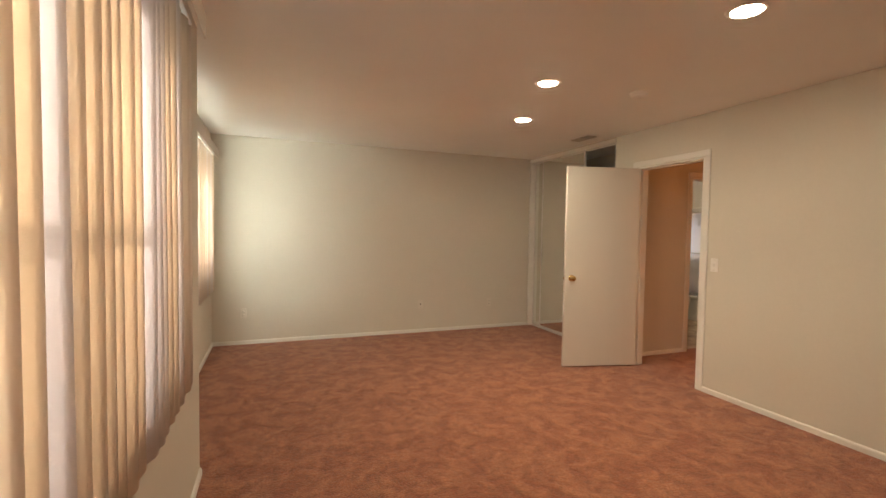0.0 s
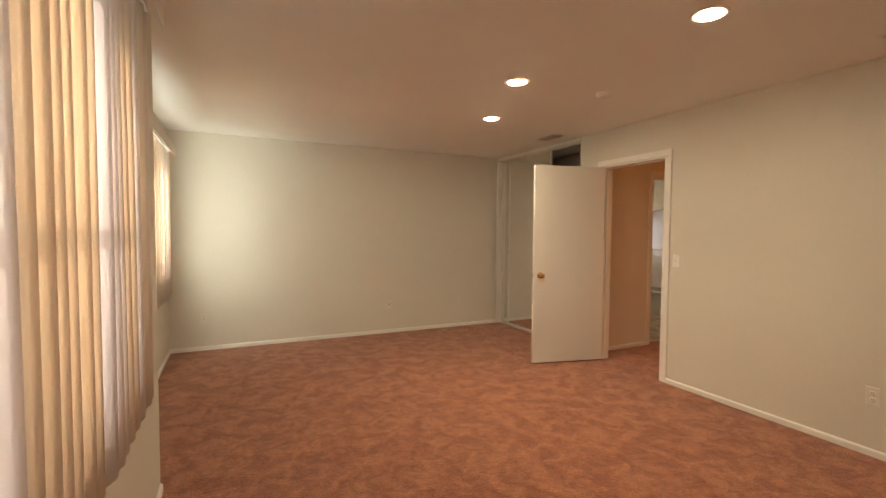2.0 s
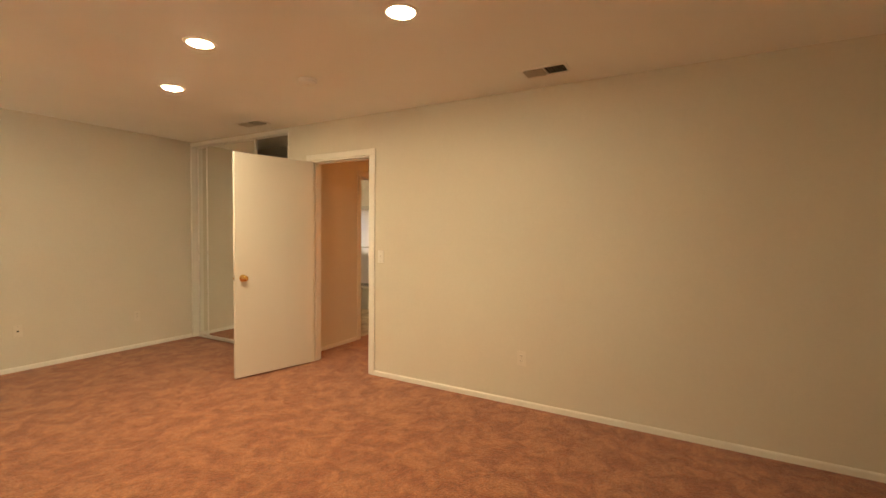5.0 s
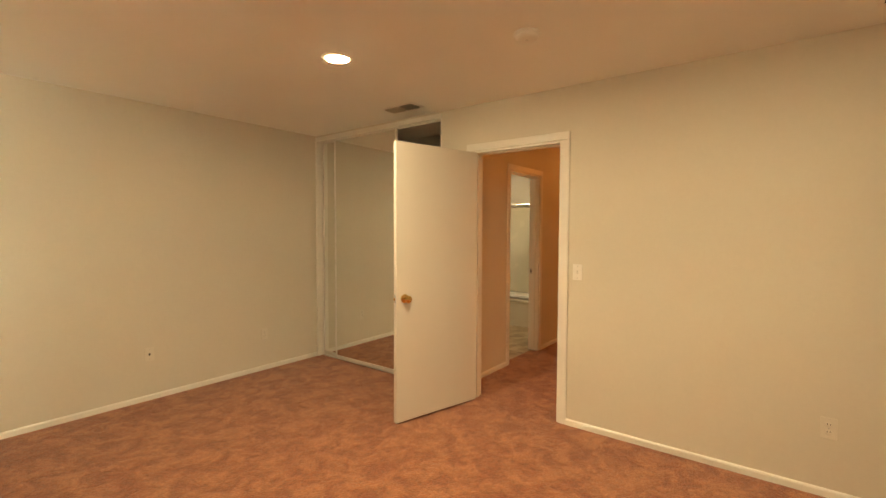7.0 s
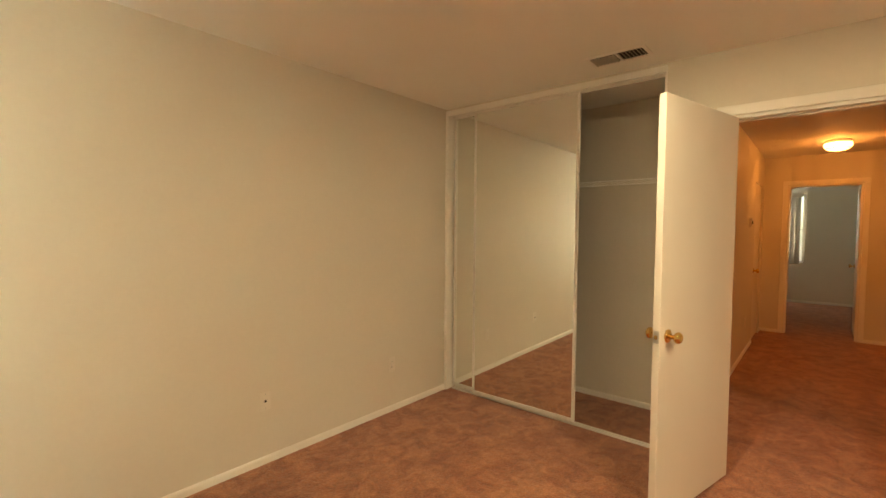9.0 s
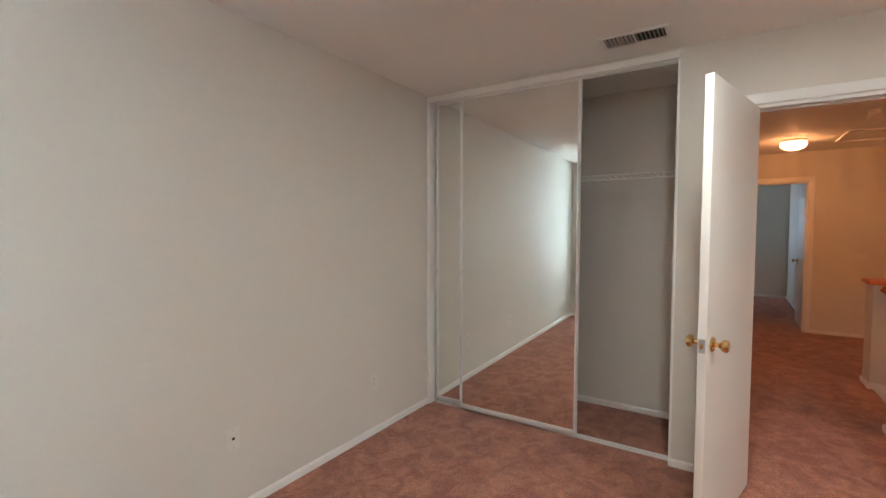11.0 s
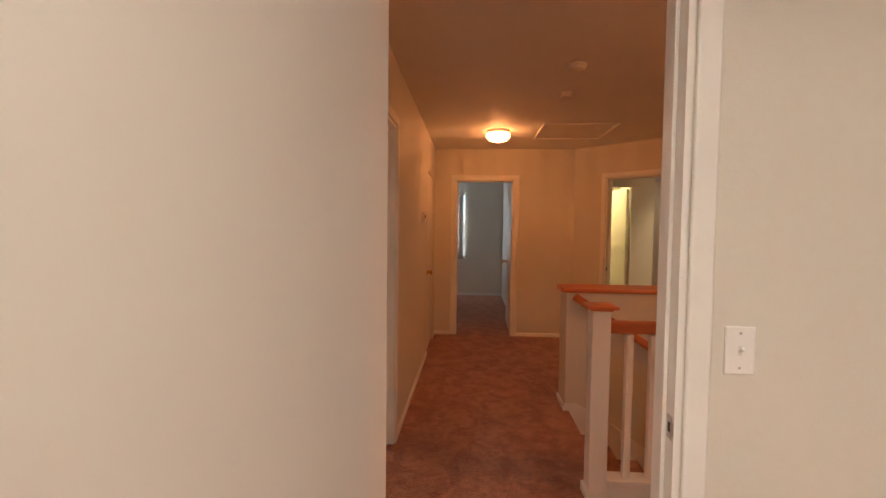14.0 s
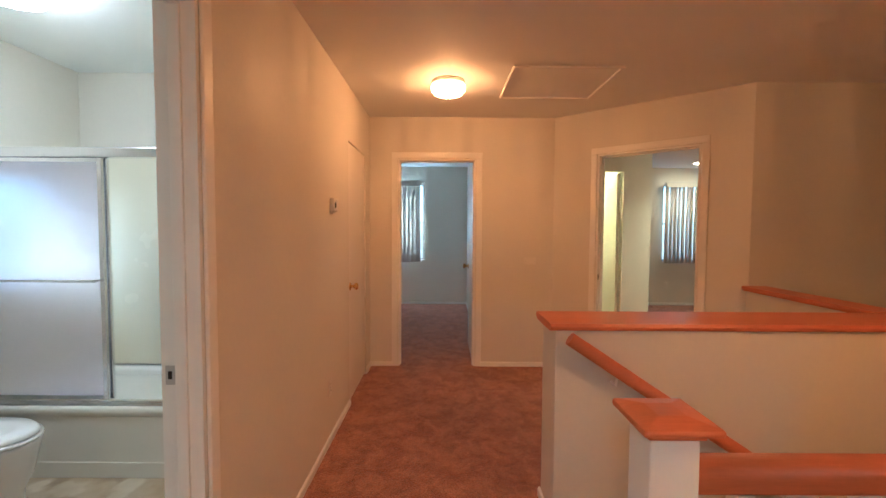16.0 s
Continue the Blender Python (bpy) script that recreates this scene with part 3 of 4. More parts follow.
strike_plate(pose(5.351, HALLY + 0.095, 0.935, 0, 0, 90))
strike_plate(ANGLE @ pose(0.454, 0.02, 0.93, 0, 0, -90))

# ---- electrical ----


def wall_plate(name, label, category, m, sockets=0, toggle=0, hole=False):
    """A cover plate; y points out of the wall."""
    ob = thing(name, label, category, m)
    part("cover_plate", boxes((-0.035, 0, -0.0575, 0.035, 0.006, 0.0575), bevel=0.003), PLASTIC if toggle else ALMOND, ob)
    for z in ((0.02, -0.02) if sockets else ()):
        face = part("socket", lathe([(0, 0.0075), (0.014, 0.0075), (0.0165, 0.006), (0.0165, 0.002)], 20, Matrix.Translation((0, 0, z)) @ Matrix.Rotation(radians(-90), 4, "X")), ALMOND, ob)
        for x in (-0.006, 0.006):
            part("slot", boxes((x - 0.001, 0.0072, z - 0.001, x + 0.001, 0.0082, z + 0.007)), DARK, face)
    if toggle:
        part("toggle_slot", boxes((-0.005, 0.0055, -0.012, 0.005, 0.0066, 0.012)), TRACK, ob)
        bm = boxes((-0.0035, 0.0, -0.004, 0.0035, 0.016, 0.004), bevel=0.001)
        bm.transform(Matrix.Translation((0, 0.005, 0)) @ Matrix.Rotation(radians(28), 4, "X"))
        part("toggle", bm, PLASTIC, ob)
    if hole:
        part("jack", lathe([(0, 0.009), (0.005, 0.009), (0.006, 0.006), (0.009, 0.006), (0.009, 0.004)], 12, Matrix.Rotation(radians(-90), 4, "X")), DARK, ob, "dark cable jack")
    for z in (-0.042, 0.042) if not sockets else (0.0,):
        part("screw", lathe([(0, 0.0072), (0.003, 0.0068), (0.0035, 0.0055)], 8, Matrix.Translation((0, 0, z)) @ Matrix.Rotation(radians(-90), 4, "X")), STEEL, ob)


OUTLET = "white duplex outlet plate low on the wall"
wall_plate("outlet", OUTLET, "outlet", pose(-0.232, FARY, 0.367, 0, 0, 180), sockets=2)
wall_plate("cable_outlet", "white cover plate with a dark cable jack", "wall plate", pose(1.962, FARY, 0.38, 0, 0, 180), hole=True)
wall_plate("outlet", OUTLET, "outlet", pose(2.99, FARY, 0.365, 0, 0, 180), sockets=2)
wall_plate("outlet", OUTLET, "outlet", pose(DW, 1.428, 0.372, 0, 0, 90), sockets=2)
wall_plate("light_switch", "white toggle light switch plate beside the bedroom door", "light switch", pose(DW, 2.805, 1.12, 0, 0, 90), toggle=1)
wall_plate("cover_plate", "small blank almond cover plate on the hallway end wall", "wall plate", pose(ENDX, 2.352, 1.05, 0, 90, 90))
wall_plate("outlet", "white duplex outlet plate low on the hallway wall", "outlet", pose(6.839, HALLY, 0.356, 0, 0, 180), sockets=2)
wall_plate("outlet", OUTLET, "outlet", pose(EASTX, -0.78, 0.36, 0, 0, 90), sockets=2)

thermostat = thing("thermostat", "small beige wall thermostat on the hallway wall", "thermostat", pose(6.93, HALLY, 1.52, 0, 0, 180))
part("body", boxes((-0.055, 0, -0.042, 0.055, 0.028, 0.042), bevel=0.006), PLASTIC, thermostat)
part("dial_cover", boxes((-0.04, 0.027, -0.012, 0.02, 0.033, 0.03), bevel=0.003), TRACK, thermostat)
part("lever", boxes((0.03, 0.027, -0.02, 0.036, 0.036, 0.012), bevel=0.001), DARK, thermostat)
part("lower_lip", boxes((-0.05, 0.0, -0.06, 0.05, 0.018, -0.043), bevel=0.004), PLASTIC, thermostat)


def smoke_detector(x, y, r=0.065, h=0.036):
    ob = thing("smoke_detector", "round white smoke detector on the ceiling", "smoke detector", pose(x, y, H))
    part("base", lathe([(0, 0), (r, 0), (r + 0.003, -0.006), (r, -0.012), (0, -0.012)]), PLASTIC, ob)
    part("cover", lathe([(r - 0.006, -0.012), (r - 0.003, -0.018), (r - 0.01, h * -0.85), (r - 0.028, -h), (0, -h)]), PLASTIC, ob)
    part("test_button", lathe([(0.008, -h + 0.001), (0.008, -h - 0.002), (0, -h - 0.003)], 12), TRACK, ob)


smoke_detector(2.68, 2.735)
smoke_detector(5.45, 2.80, 0.062)
chime = thing("door_chime", "small white box detector with a hanging arm", "ceiling detector", pose(6.015, 2.76, H))
part("body", boxes((-0.03, -0.05, -0.04, 0.03, 0.02, 0), bevel=0.006), PLASTIC, chime)
part("arm", rod((0.0, 0.01, -0.035), (-0.02, 0.035, -0.085), 0.006), PLASTIC, chime)


def ceiling_vent(x0, y0, x1, y1, open_half):
    """A register with two banks of slats across x, the second bank seen open."""
    ob = thing("ceiling_vent", "white metal ceiling air vent, one half showing dark", "air vent", pose((x0 + x1) / 2, (y0 + y1) / 2, H))
    a, b, e = (x1 - x0) / 2, (y1 - y0) / 2, 0.022
    part("frame", boxes((-a, -b, -0.006, -a + e, b, 0), (a - e, -b, -0.006, a, b, 0), (-a + e, -b, -0.006, a - e, -b + e, 0), (-a + e, b - e, -0.006, a - e, b, 0), (-a + e, -0.006, -0.005, a - e, 0.006, 0), bevel=0.0015), VENT, ob)
    # No duct is cut; this black sheet paints the shade behind the slats.
    part("backing", boxes((-a + e, -b + e, -0.0012, a - e, b - e, -0.0002)), DARK, ob, "black sheet painted as the duct's shade")
    n = 7
    for half in (-1, 1):
        for k in range(n):
            y = half * (0.006 + (b - e - 0.006) * (k + 0.5) / n)
            tilt = 58 if half == open_half else -50
            bm = boxes((-a + e, -0.0075, -0.0006, a - e, 0.0075, 0.0006))
            bm.transform(Matrix.Translation((0, y, -0.008)) @ Matrix.Rotation(radians(tilt), 4, "X"))
            part("slat", bm, LOUVRE, ob, "greige angled slat")


ceiling_vent(3.262, 4.055, 3.43, 4.40, -1)
ceiling_vent(3.222, 1.02, 3.392, 1.34, -1)

hatch = thing("attic_hatch", "square attic access panel with thin trim in the ceiling", "attic hatch", pose(7.38, 2.385, H))
part("panel", boxes((-0.345, -0.345, -0.004, 0.345, 0.345, 0)), CEIL, hatch)
for deg in (0, 90, 180, 270):
    bm = boxes((-0.365, 0.345, -0.014, 0.345, 0.365, 0), bevel=0.002)
    bm.transform(Matrix.Rotation(radians(deg), 4, "Z"))
    part("trim_strip", bm, TRIM, hatch)


# ---- windows and vertical blinds ----


def window_unit(name, label, m, width, sill, head, depth=0.15, sliding=True):
    """An aluminium slider in an opening; x across, y from the inner face outwards."""
    ob = tagged(new(name), label, "window", kind="structure")
    ob.matrix_basis = m
    f, y0, y1 = 0.045, depth - 0.07, depth - 0.02
    part("window_frame", boxes((0, y0, sill, f, y1, head), (width - f, y0, sill, width, y1, head), (f, y0, sill, width - f, y1, sill + f), (f, y0, head - f, width - f, y1, head)), FRAME, ob)
    mid = sill + (head - sill) * 0.49
    part("mid_rail", boxes((f, y0 + 0.004, mid - 0.013, width - f, y1 - 0.02, mid + 0.013)), FRAME, ob)
    if sliding:
        part("meeting_stile", boxes((width / 2 - 0.022, y0 + 0.012, sill + f, width / 2 + 0.022, y1 - 0.012, mid - 0.013), (width / 2 - 0.022, y0 + 0.012, mid + 0.013, width / 2 + 0.022, y1 - 0.012, head - f)), FRAME, ob)
    for lo, hi in ((sill + f, mid - 0.013), (mid + 0.013, head - f)):
        p = part("pane", boxes((f, y0 + 0.022, lo, width - f, y0 + 0.026, hi)), GLASS, ob)
        p.visible_shadow = False
    part("window_sill", boxes((0.001, 0.0, sill, width - 0.001, y0, sill + 0.012), bevel=0.002), TRIM, ob)
    return ob


def vane_mesh(height, mat, width=0.089):
    bm = bmesh.new()
    n, rows = 6, []
    for k in range(n + 1):
        u = k / n - 0.5
        bow = 0.007 * (1 - 4 * u * u)
        rows.append([bm.verts.new((u * width, bow + o, z)) for z in (0.0, height) for o in (0, 0.0012)])
    for a, b in zip(rows, rows[1:]):
        bm.faces.new((a[0], b[0], b[2], a[2]))
        bm.faces.new((b[1], a[1], a[3], b[3]))
        bm.faces.new((a[0], a[1], b[1], b[0]))
        bm.faces.new((a[2], b[2], b[3], a[3]))
    bm.faces.new((rows[0][0], rows[0][2], rows[0][3], rows[0][1]))
    bm.faces.new((rows[-1][0], rows[-1][1], rows[-1][3], rows[-1][2]))
    bmesh.ops.recalc_face_normals(bm, faces=bm.faces)
    for f in bm.faces:
        f.smooth = len(f.verts) == 4 and abs(f.normal.z) < 0.5
    return mesh_of("vane", bm, mat)


def vertical_blind(label, m, width, bottom, top, turn, mat, gap=0.085, pitch=0.074):
    """Vanes under a head rail with a valance; x across, y out of the wall into the room."""
    ob = thing("vertical_blind", label, "window blind", m, group="vertical blinds")
    part("head_rail", boxes((0.01, gap - 0.022, top + 0.005, width - 0.01, gap + 0.022, top + 0.045), bevel=0.003), TRACK, ob)
    part("valance", boxes((-0.01, gap + 0.058, top - 0.03, width + 0.01, gap + 0.064, top + 0.062), bevel=0.002), VALANCE, ob, "cream valance board")
    for x in (0.12, width / 2, width - 0.12):
        part("wall_bracket", boxes((x - 0.012, 0.0, top + 0.046, x + 0.012, gap + 0.0575, top + 0.049), (x - 0.012, 0.0, top + 0.012, x + 0.012, 0.003, top + 0.0458)), TRACK, ob)
    data = vane_mesh(top - bottom, mat)
    n = int((width - 0.09) / pitch) + 2
    pitch = (width - 0.09) / (n - 1)
    for k in range(n):
        v = new("vane", data)
        v.parent = ob
        wob = random.uniform(-8, 8)
        v.matrix_basis = pose(0.045 + k * pitch, gap + random.uniform(-0.003, 0.003), bottom + random.uniform(-0.004, 0.004), random.uniform(-0.25, 0.25), random.uniform(-0.2, 0.2), turn + wob)
    for k in (0, n - 1):
        part("vane_clip", boxes((0.039 + k * pitch, gap - 0.006, top - 0.002, 0.051 + k * pitch, gap + 0.006, top + 0.006)), PLASTIC, ob)
    return ob


window_unit("window_1", "aluminium sliding window behind vertical blinds", pose(NEARX, W1[0], 0, 0, 0, 90), W1[1] - W1[0], W1[2], W1[3])
window_unit("window_2", "aluminium sliding window in the recess behind blinds", pose(RECX, W2[0], 0, 0, 0, 90), W2[1] - W2[0], W2[2], W2[3])
window_unit("window_3", "sliding window of the far room behind blinds", pose(EASTX, W3[1], 0, 0, 0, -90), W3[1] - W3[0], W3[2], W3[3])
window_unit("window_4", "sliding window of a far room behind blinds", pose(EASTX, W4[1], 0, 0, 0, -90), W4[1] - W4[0], W4[2], W4[3])
window_unit("window_5", "small frosted bathroom window over the tub", pose(6.50, 5.75, 0), 0.58, 1.0, 1.72, sliding=False)
BLIND = "closed cream vinyl vertical blinds glowing in sunlight"
vertical_blind(BLIND, pose(NEARX, 1.93, 0, 0, 0, -90), 1.95, 0.795, 2.10, -22, SLAT)
vertical_blind("closed cream vinyl vertical blinds in the window recess", pose(RECX, 5.12, 0, 0, 0, -90), 1.70, 0.735, 2.10, -20, SLAT)
vertical_blind("closed cream vertical blinds at a far window", pose(EASTX, 3.60, 0, 0, 0, 90), 1.2, 0.76, 2.12, 20, SLAT_COOL)
vertical_blind("closed cream vertical blinds in a far room", pose(EASTX, -1.84, 0, 0, 0, 90), 1.16, 0.76, 2.12, 20, SLAT_WARM)


# ---- bedroom closet shelf ----


def wire_shelf(label, x_front, x_back, y0, y1, z, brackets, m=None):
    """A ventilated shelf: rails along y, cross wires, sloping braces."""
    ob = thing("wire_shelf", label, "closet shelf", m or pose(x_back, y0, z))
    d, w = x_front - x_back, y1 - y0
    for x, zz in ((d, 0.0), (d, -0.032), (0.0, 0.0)):
        part("rail", rod((x, 0, zz), (x, w, zz), 0.0042), WIRE, ob)
    bm = bmesh.new()
    n = int(w / 0.045)
    for k in range(n + 1):
        add_box(bm, min(d, 0), k * w / n - 0.001, 0.002, max(d, 0), k * w / n + 0.001, 0.004)
    tagged(part("cross_wires", bm, WIRE, ob), kind="stuff")
    for k in range(int(w / 0.3) + 1):
        part("drop_wire", rod((d, 0.08 + 0.3 * k, -0.034), (d, 0.08 + 0.3 * k, 0.002), 0.003), WIRE, ob)
    for y in brackets:
        br = part("brace", rod((d * 0.95, y - y0, -0.005), (0.004 if d < 0 else 0, y - y0, -0.31), 0.0055), WIRE, ob)
        part("brace_foot", boxes((-0.008 if d < 0 else 0, y - y0 - 0.01, -0.335, 0.0 if d < 0 else 0.008, y - y0 + 0.01, -0.295)), WIRE, br)


wire_shelf("white wire shelf with sloping braces in the closet", 4.03, 4.356, 4.07, 5.77, 1.785, (4.90,))
wire_shelf("white wire shelf in a lit far closet", 0.30, 0.0, 0.0, 1.08, 1.86, (0.48, 0.92), pose(10.49, 0.874, 1.86, 0, 0, 90))

# ---- stairs, railing, half-wall caps ----
CAP = [(-0.155, -0.026), (-0.135, -0.026), (-0.135, -0.034), (0.135, -0.034), (0.135, -0.026), (0.155, -0.026), (0.158, -0.013), (0.152, 0.0), (-0.152, 0.0), (-0.158, -0.013)]
structure("trim_half_wall_cap", extrude_profile(CAP, (6.150, 2.728, 0.955), (6.150, 0.80, 0.955)), OAK, "wide orange-stained oak cap on the half wall", "wall cap")
CAP2 = [(u * 0.58, v) for u, v in CAP]
structure("trim_far_cap", extrude_profile(CAP2, (6.305, 0.905, 0.957), (7.328, 0.905, 0.957)), OAK, "orange-stained oak cap on the far half wall", "wall cap")

stairs = thing("staircase", "carpeted stairs going down beside the half wall", "stairs", pose(4.93, 2.70, 0), kind="structure")
for k in range(6):
    y1, z = -0.27 * k, -0.185 * (k + 1)
    part("step", boxes((0.0, y1 - 0.27 - 0.025, z - 0.2, 1.088, y1 + 0.0, z), bevel=0.012), CARPET, stairs)
part("nosing", boxes((0.0, -0.035, -0.185, 1.088, -0.018, -0.002), bevel=0.008), CARPET, stairs)
part("landing", boxes((0.0, -3.19, -1.31, 1.088, -1.63, -1.11)), CARPET, stairs)
for k in range(6):
    part("step", boxes((1.09 + 0.2 * k, -3.19, -1.5 - 0.185 * k, 1.29 + 0.2 * k, -1.86, -1.295 - 0.185 * k)), CARPET, stairs)

sk = bmesh.new()
pts = [(2.70, 0.055), (2.62, 0.055), (2.45, -0.02), (0.98, -1.03), (0.98, -1.33), (2.70, -0.15)]
skv = [[sk.verts.new((x, y, z)) for y, z in pts] for x in (6.008, 6.019)]
sk.faces.new(skv[0]), sk.faces.new(skv[1][::-1])
for i in range(6):
    sk.faces.new((skv[0][i], skv[0][(i + 1) % 6], skv[1][(i + 1) % 6], skv[1][i]))
bmesh.ops.recalc_face_normals(sk, faces=sk.faces)
structure("trim_stair_skirt", sk, TRIM, "white painted skirt board beside the stairs", "stair skirt")

newel = thing("newel_post", "square white newel post with a low hipped oak cap", "newel post", pose(4.893, 2.773, 0))
part("post", boxes((-0.047, -0.047, 0.0, 0.047, 0.047, 0.992), bevel=0.003), TRIM, newel)
part("base_shoe", boxes((-0.060, -0.058, 0.0, 0.058, 0.062, 0.05), bevel=0.006), TRIM, newel)
cbm = boxes((-0.070, -0.082, 1.000, 0.092, 0.068, 1.016), bevel=0.006)
low = [cbm.verts.new(p) for p in ((-0.066, -0.078, 1.0155), (0.088, -0.078, 1.0155), (0.088, 0.064, 1.0155), (-0.066, 0.064, 1.0155))]
high = [cbm.verts.new(p) for p in ((-0.020, -0.034, 1.0235), (0.042, -0.034, 1.0235), (0.042, 0.020, 1.0235), (-0.020, 0.020, 1.0235))]
for k in range(4):
    cbm.faces.new((low[k], low[(k + 1) % 4], high[(k + 1) % 4], high[k]))
cbm.faces.new(high)
cap = part("cap", cbm, OAK, newel, "low hipped orange oak cap")
part("cap_mould", boxes((-0.056, -0.056, 0.990, 0.06, 0.054, 1.002), bevel=0.004), OAK, cap)
railing = thing("stair_railing", "orange oak rail on square white balusters", "railing", pose(4.888, 2.726, 0))
RAIL_SIDE = [(0.026, 0.004), (0.029, 0.012), (0.028, 0.024), (0.033, 0.036), (0.035, 0.048), (0.033, 0.060), (0.027, 0.070), (0.016, 0.076)]
RAIL = [(u, 0.006 + 0.84 * v) for u, v in RAIL_SIDE + [(-u, v) for u, v in reversed(RAIL_SIDE)]]
part("top_rail", extrude_profile(RAIL, (0.0, 0.0, 0.865), (0.0, -1.82, 0.865), True), OAK, railing, "moulded orange oak handrail")
part("curb", boxes((-0.035, -1.82, 0.0, 0.035, -0.0, 0.085), (-0.05, -1.82, 0.083, 0.05, 0.0, 0.112), bevel=0.004), TRIM, railing, "low white curb")
bal = mesh_of("baluster", boxes((-0.0185, -0.0185, 0.111, 0.0185, 0.0185, 0.867), bevel=0.003), TRIM)
for k in range(15):
    ob = new("baluster", bal)
    ob.parent, ob.location = railing, (0.0, -0.106 - 0.122 * k, 0.0)

handrail = thing("handrail", "sloping orange oak handrail fixed to the half wall", "handrail", pose(5.955, 2.655, 0.90))
run = Vector((0, -1.75, -1.155))
part("rail", extrude_profile([(0.024 * math.cos(a), 0.030 * math.sin(a)) for a in [2 * math.pi * k / 14 for k in range(14)]], (0, 0, 0), run, True), OAK, handrail)
for s in (0.12, 0.55, 0.93):
    p = run * s
    bm = rod(p + Vector((0, 0, -0.035)), p + Vector((0.01, 0, -0.07)), 0.006)
    rod(p + Vector((0.01, 0, -0.07)), p + Vector((0.064, 0, -0.075)), 0.006, bm=bm)
    part("bracket", bm, TRIM, handrail, "white painted wall bracket")

# ---- bathroom ----


def loft(rings):
    bm = bmesh.new()
    vs = [[bm.verts.new(p) for p in r] for r in rings]
    n = len(vs[0])
    for a, b in zip(vs, vs[1:]):
        for i in range(n):
            bm.faces.new((a[i], a[(i + 1) % n], b[(i + 1) % n], b[i]))
    bm.faces.new(vs[0][::-1]), bm.faces.new(vs[-1])
    bmesh.ops.recalc_face_normals(bm, faces=bm.faces)
    for f in bm.faces:
        f.smooth = len(f.verts) == 4
    return bm


def oval(cx, cy, rx, ry, z, n=32, front=1.0):
    return [(cx + rx * math.cos(2 * math.pi * i / n), cy + (ry if math.sin(2 * math.pi * i / n) > 0 else ry * front) * math.sin(2 * math.pi * i / n), z) for i in range(n)]


TUBX, TUB0, TUB1 = 6.418, HALLY + 0.122, 5.748


def rounded_rect(x0, y0, x1, y1, r, z, n=5):
    pts = []
    for cx, cy, a in ((x1 - r, y1 - r, 0), (x0 + r, y1 - r, 90), (x0 + r, y0 + r, 180), (x1 - r, y0 + r, 270)):
        for k in range(n + 1):
            t = radians(a + 90 * k / n)
            pts.append((cx + r * math.cos(t), cy + r * math.sin(t), z))
    return pts


tub = thing("bathtub", "cream-white built-in bathtub with a smooth apron", "bathtub", pose(0, 0, 0))
part("basin", loft([rounded_rect(TUBX, TUB0, 7.196, TUB1, 0.012, 0.34), rounded_rect(TUBX, TUB0, 7.196, TUB1, 0.012, 0.38), rounded_rect(TUBX + 0.01, TUB0 + 0.01, 7.19, TUB1 - 0.01, 0.012, 0.392),
                    rounded_rect(TUBX + 0.07, TUB0 + 0.08, 7.13, TUB1 - 0.08, 0.1, 0.389), rounded_rect(TUBX + 0.09, TUB0 + 0.10, 7.11, TUB1 - 0.10, 0.12, 0.365), rounded_rect(TUBX + 0.14, TUB0 + 0.2, 7.06, TUB1 - 0.2, 0.12, 0.08)]), TUB_ENAMEL, tub)
part("apron", boxes((TUBX + 0.008, TUB0, -0.004, TUBX + 0.05, TUB1, 0.345), (TUBX + 0.003, TUB0, -0.004, TUBX + 0.03, TUB1, 0.085), bevel=0.004), TUB_ENAMEL, tub)
sur = thing("tub_surround", "cream moulded wall panels round the bathtub", "tub surround", pose(0, 0, 0))
part("back_panel", boxes((7.186, TUB0 + 0.012, 0.394, 7.198, TUB1 - 0.012, 1.86), bevel=0.003), SURROUND, sur)
part("end_panel", boxes((TUBX + 0.08, TUB0, 0.394, 7.198, TUB0 + 0.012, 1.86), bevel=0.003), SURROUND, sur)
part("end_panel", boxes((TUBX + 0.08, TUB1 - 0.012, 0.394, 7.198, TUB1, 0.99), bevel=0.003), SURROUND, sur)

shower = thing("shower_doors", "sliding frosted shower doors with aluminium frame and towel bar", "shower door", pose(TUBX + 0.03, TUB0, 0.392))
L = TUB1 - TUB0
part("header", boxes((-0.012, 0, 1.352, 0.05, L, 1.405), bevel=0.006), CHROME, shower)
part("sill_track", boxes((-0.012, 0, 0.0, 0.05, L, 0.016), (-0.012, 0, 0.016, -0.004, L, 0.030), bevel=0.002), CHROME, shower)
for y in (0.0, L - 0.022):
    part("wall_jamb", boxes((-0.005, y, 0.022, 0.045, y + 0.022, 1.352), bevel=0.002), CHROME, shower)


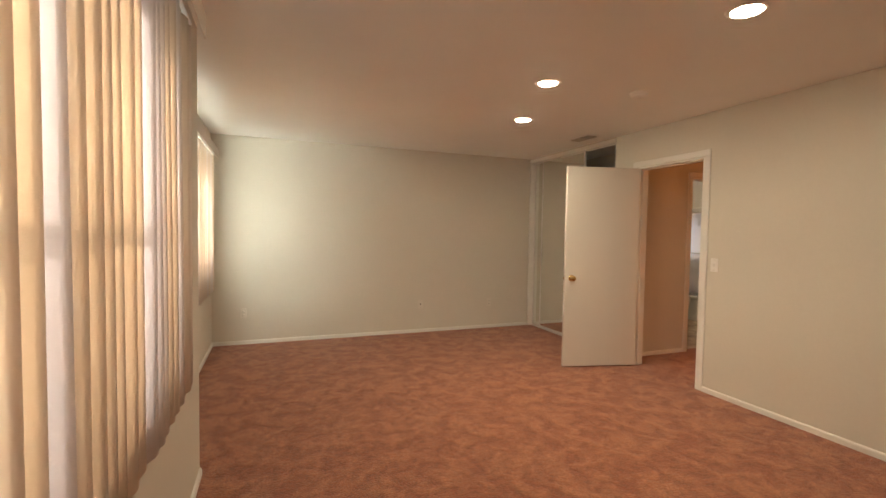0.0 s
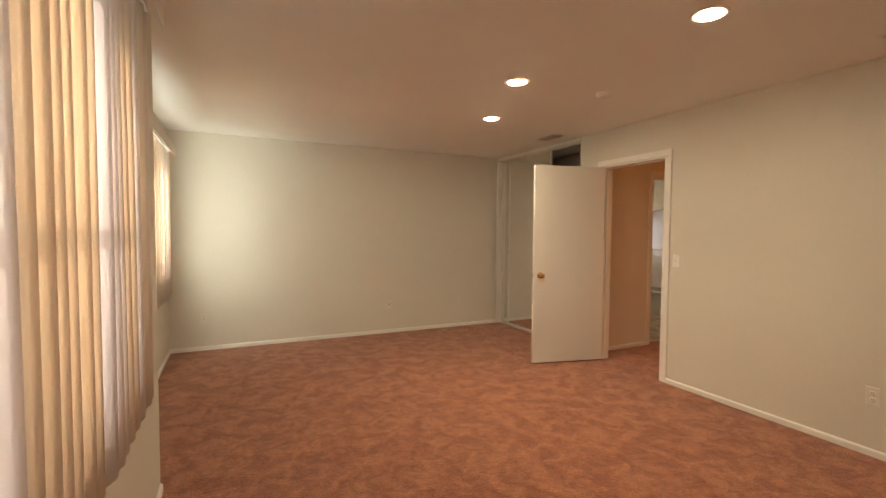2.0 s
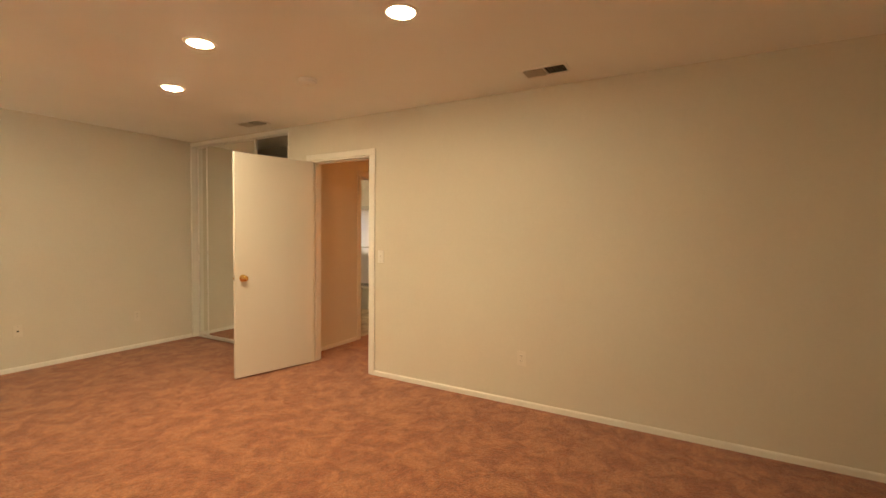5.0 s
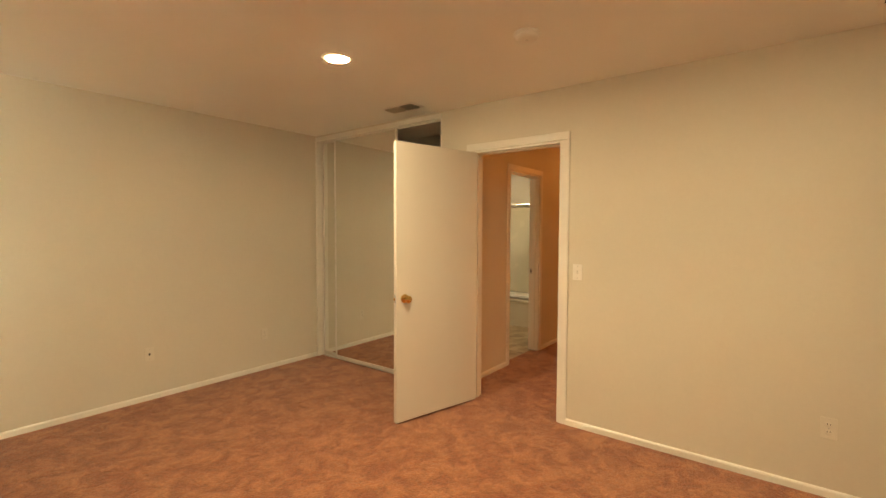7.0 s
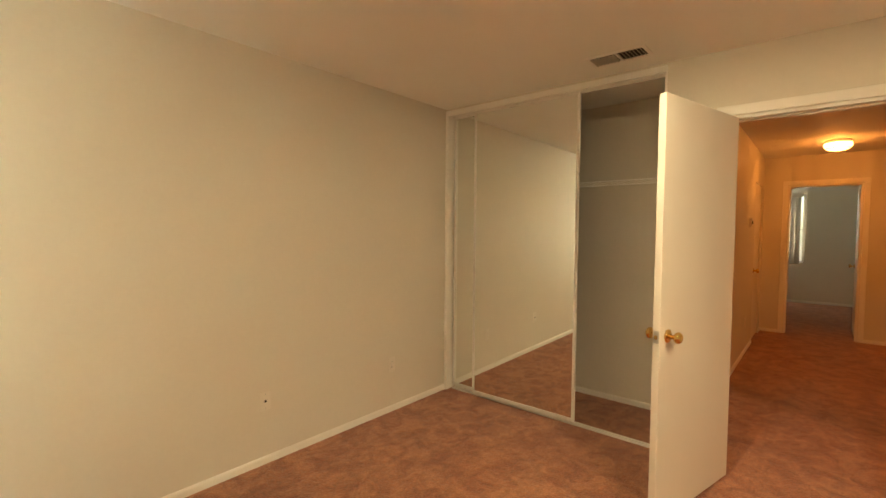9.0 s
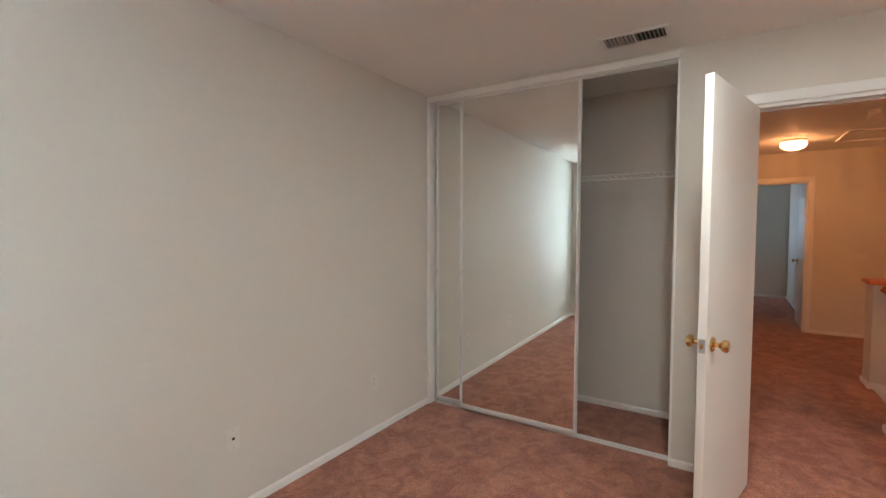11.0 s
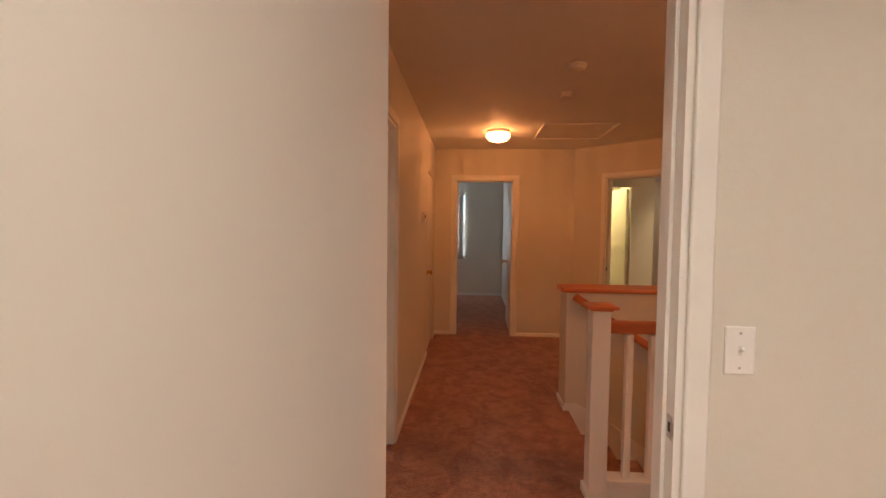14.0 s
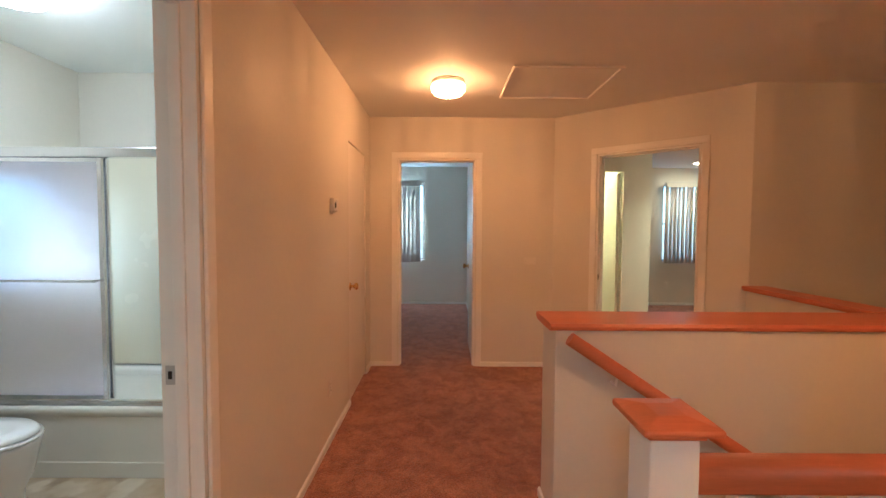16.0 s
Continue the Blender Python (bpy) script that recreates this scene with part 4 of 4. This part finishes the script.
def shower_panel(x, y0, y1, bar):
    p = part("door_panel", boxes((x - 0.003, y0 + 0.02, 0.05, x + 0.003, y1 - 0.02, 1.34)), FROST, shower, "frosted glass panel")
    p.visible_shadow = False
    for y in (y0, y1 - 0.026):
        part("stile", boxes((x - 0.01, y, 0.032, x + 0.01, y + 0.026, 1.351), bevel=0.003), CHROME, p)
    for z in (0.032, 1.326):
        part("panel_rail", boxes((x - 0.009, y0 + 0.026, z, x + 0.009, y1 - 0.026, z + 0.024), bevel=0.003), CHROME, p)
    if bar:
        bm = rod((x - 0.045, y0 + 0.03, 0.69), (x - 0.045, y1 - 0.03, 0.69), 0.008, 12)
        for y in (y0 + 0.035, y1 - 0.035):
            rod((x - 0.045, y, 0.69), (x - 0.005, y, 0.69), 0.007, 10, bm)
        part("towel_bar", bm, CHROME, p, "aluminium towel bar")


shower_panel(0.006, 0.99, L - 0.022, True)
shower_panel(0.032, 0.98, L - 0.03, False)

toilet = thing("toilet", "white porcelain toilet with the lid down", "toilet", pose(6.03, 5.757, 0))
part("bowl", loft([oval(0, -0.40, 0.105, 0.24, 0.0), oval(0, -0.40, 0.10, 0.22, 0.05), oval(0, -0.42, 0.10, 0.2, 0.16), oval(0, -0.44, 0.13, 0.22, 0.24), oval(0, -0.435, 0.175, 0.235, 0.33), oval(0, -0.435, 0.19, 0.245, 0.375), oval(0, -0.435, 0.186, 0.241, 0.392)]), PORCELAIN, toilet)
part("seat", loft([oval(0, -0.435, 0.186, 0.245, 0.393), oval(0, -0.435, 0.193, 0.25, 0.40), oval(0, -0.435, 0.188, 0.245, 0.41)]), PORCELAIN, toilet)
part("lid", loft([oval(0, -0.43, 0.178, 0.242, 0.412), oval(0, -0.43, 0.181, 0.245, 0.42), oval(0, -0.43, 0.165, 0.23, 0.433), oval(0, -0.43, 0.09, 0.15, 0.437)]), PORCELAIN, toilet)
part("tank", boxes((-0.23, -0.20, 0.38, 0.23, -0.01, 0.72), bevel=0.02), PORCELAIN, toilet)
part("tank_lid", boxes((-0.24, -0.21, 0.72, 0.24, -0.005, 0.75), bevel=0.01), PORCELAIN, toilet)
part("flush_handle", rod((-0.18, -0.205, 0.66), (-0.11, -0.225, 0.655), 0.007), CHROME, toilet)
part("shelf_back", boxes((-0.12, -0.25, 0.25, 0.12, -0.03, 0.385), bevel=0.02), PORCELAIN, toilet)
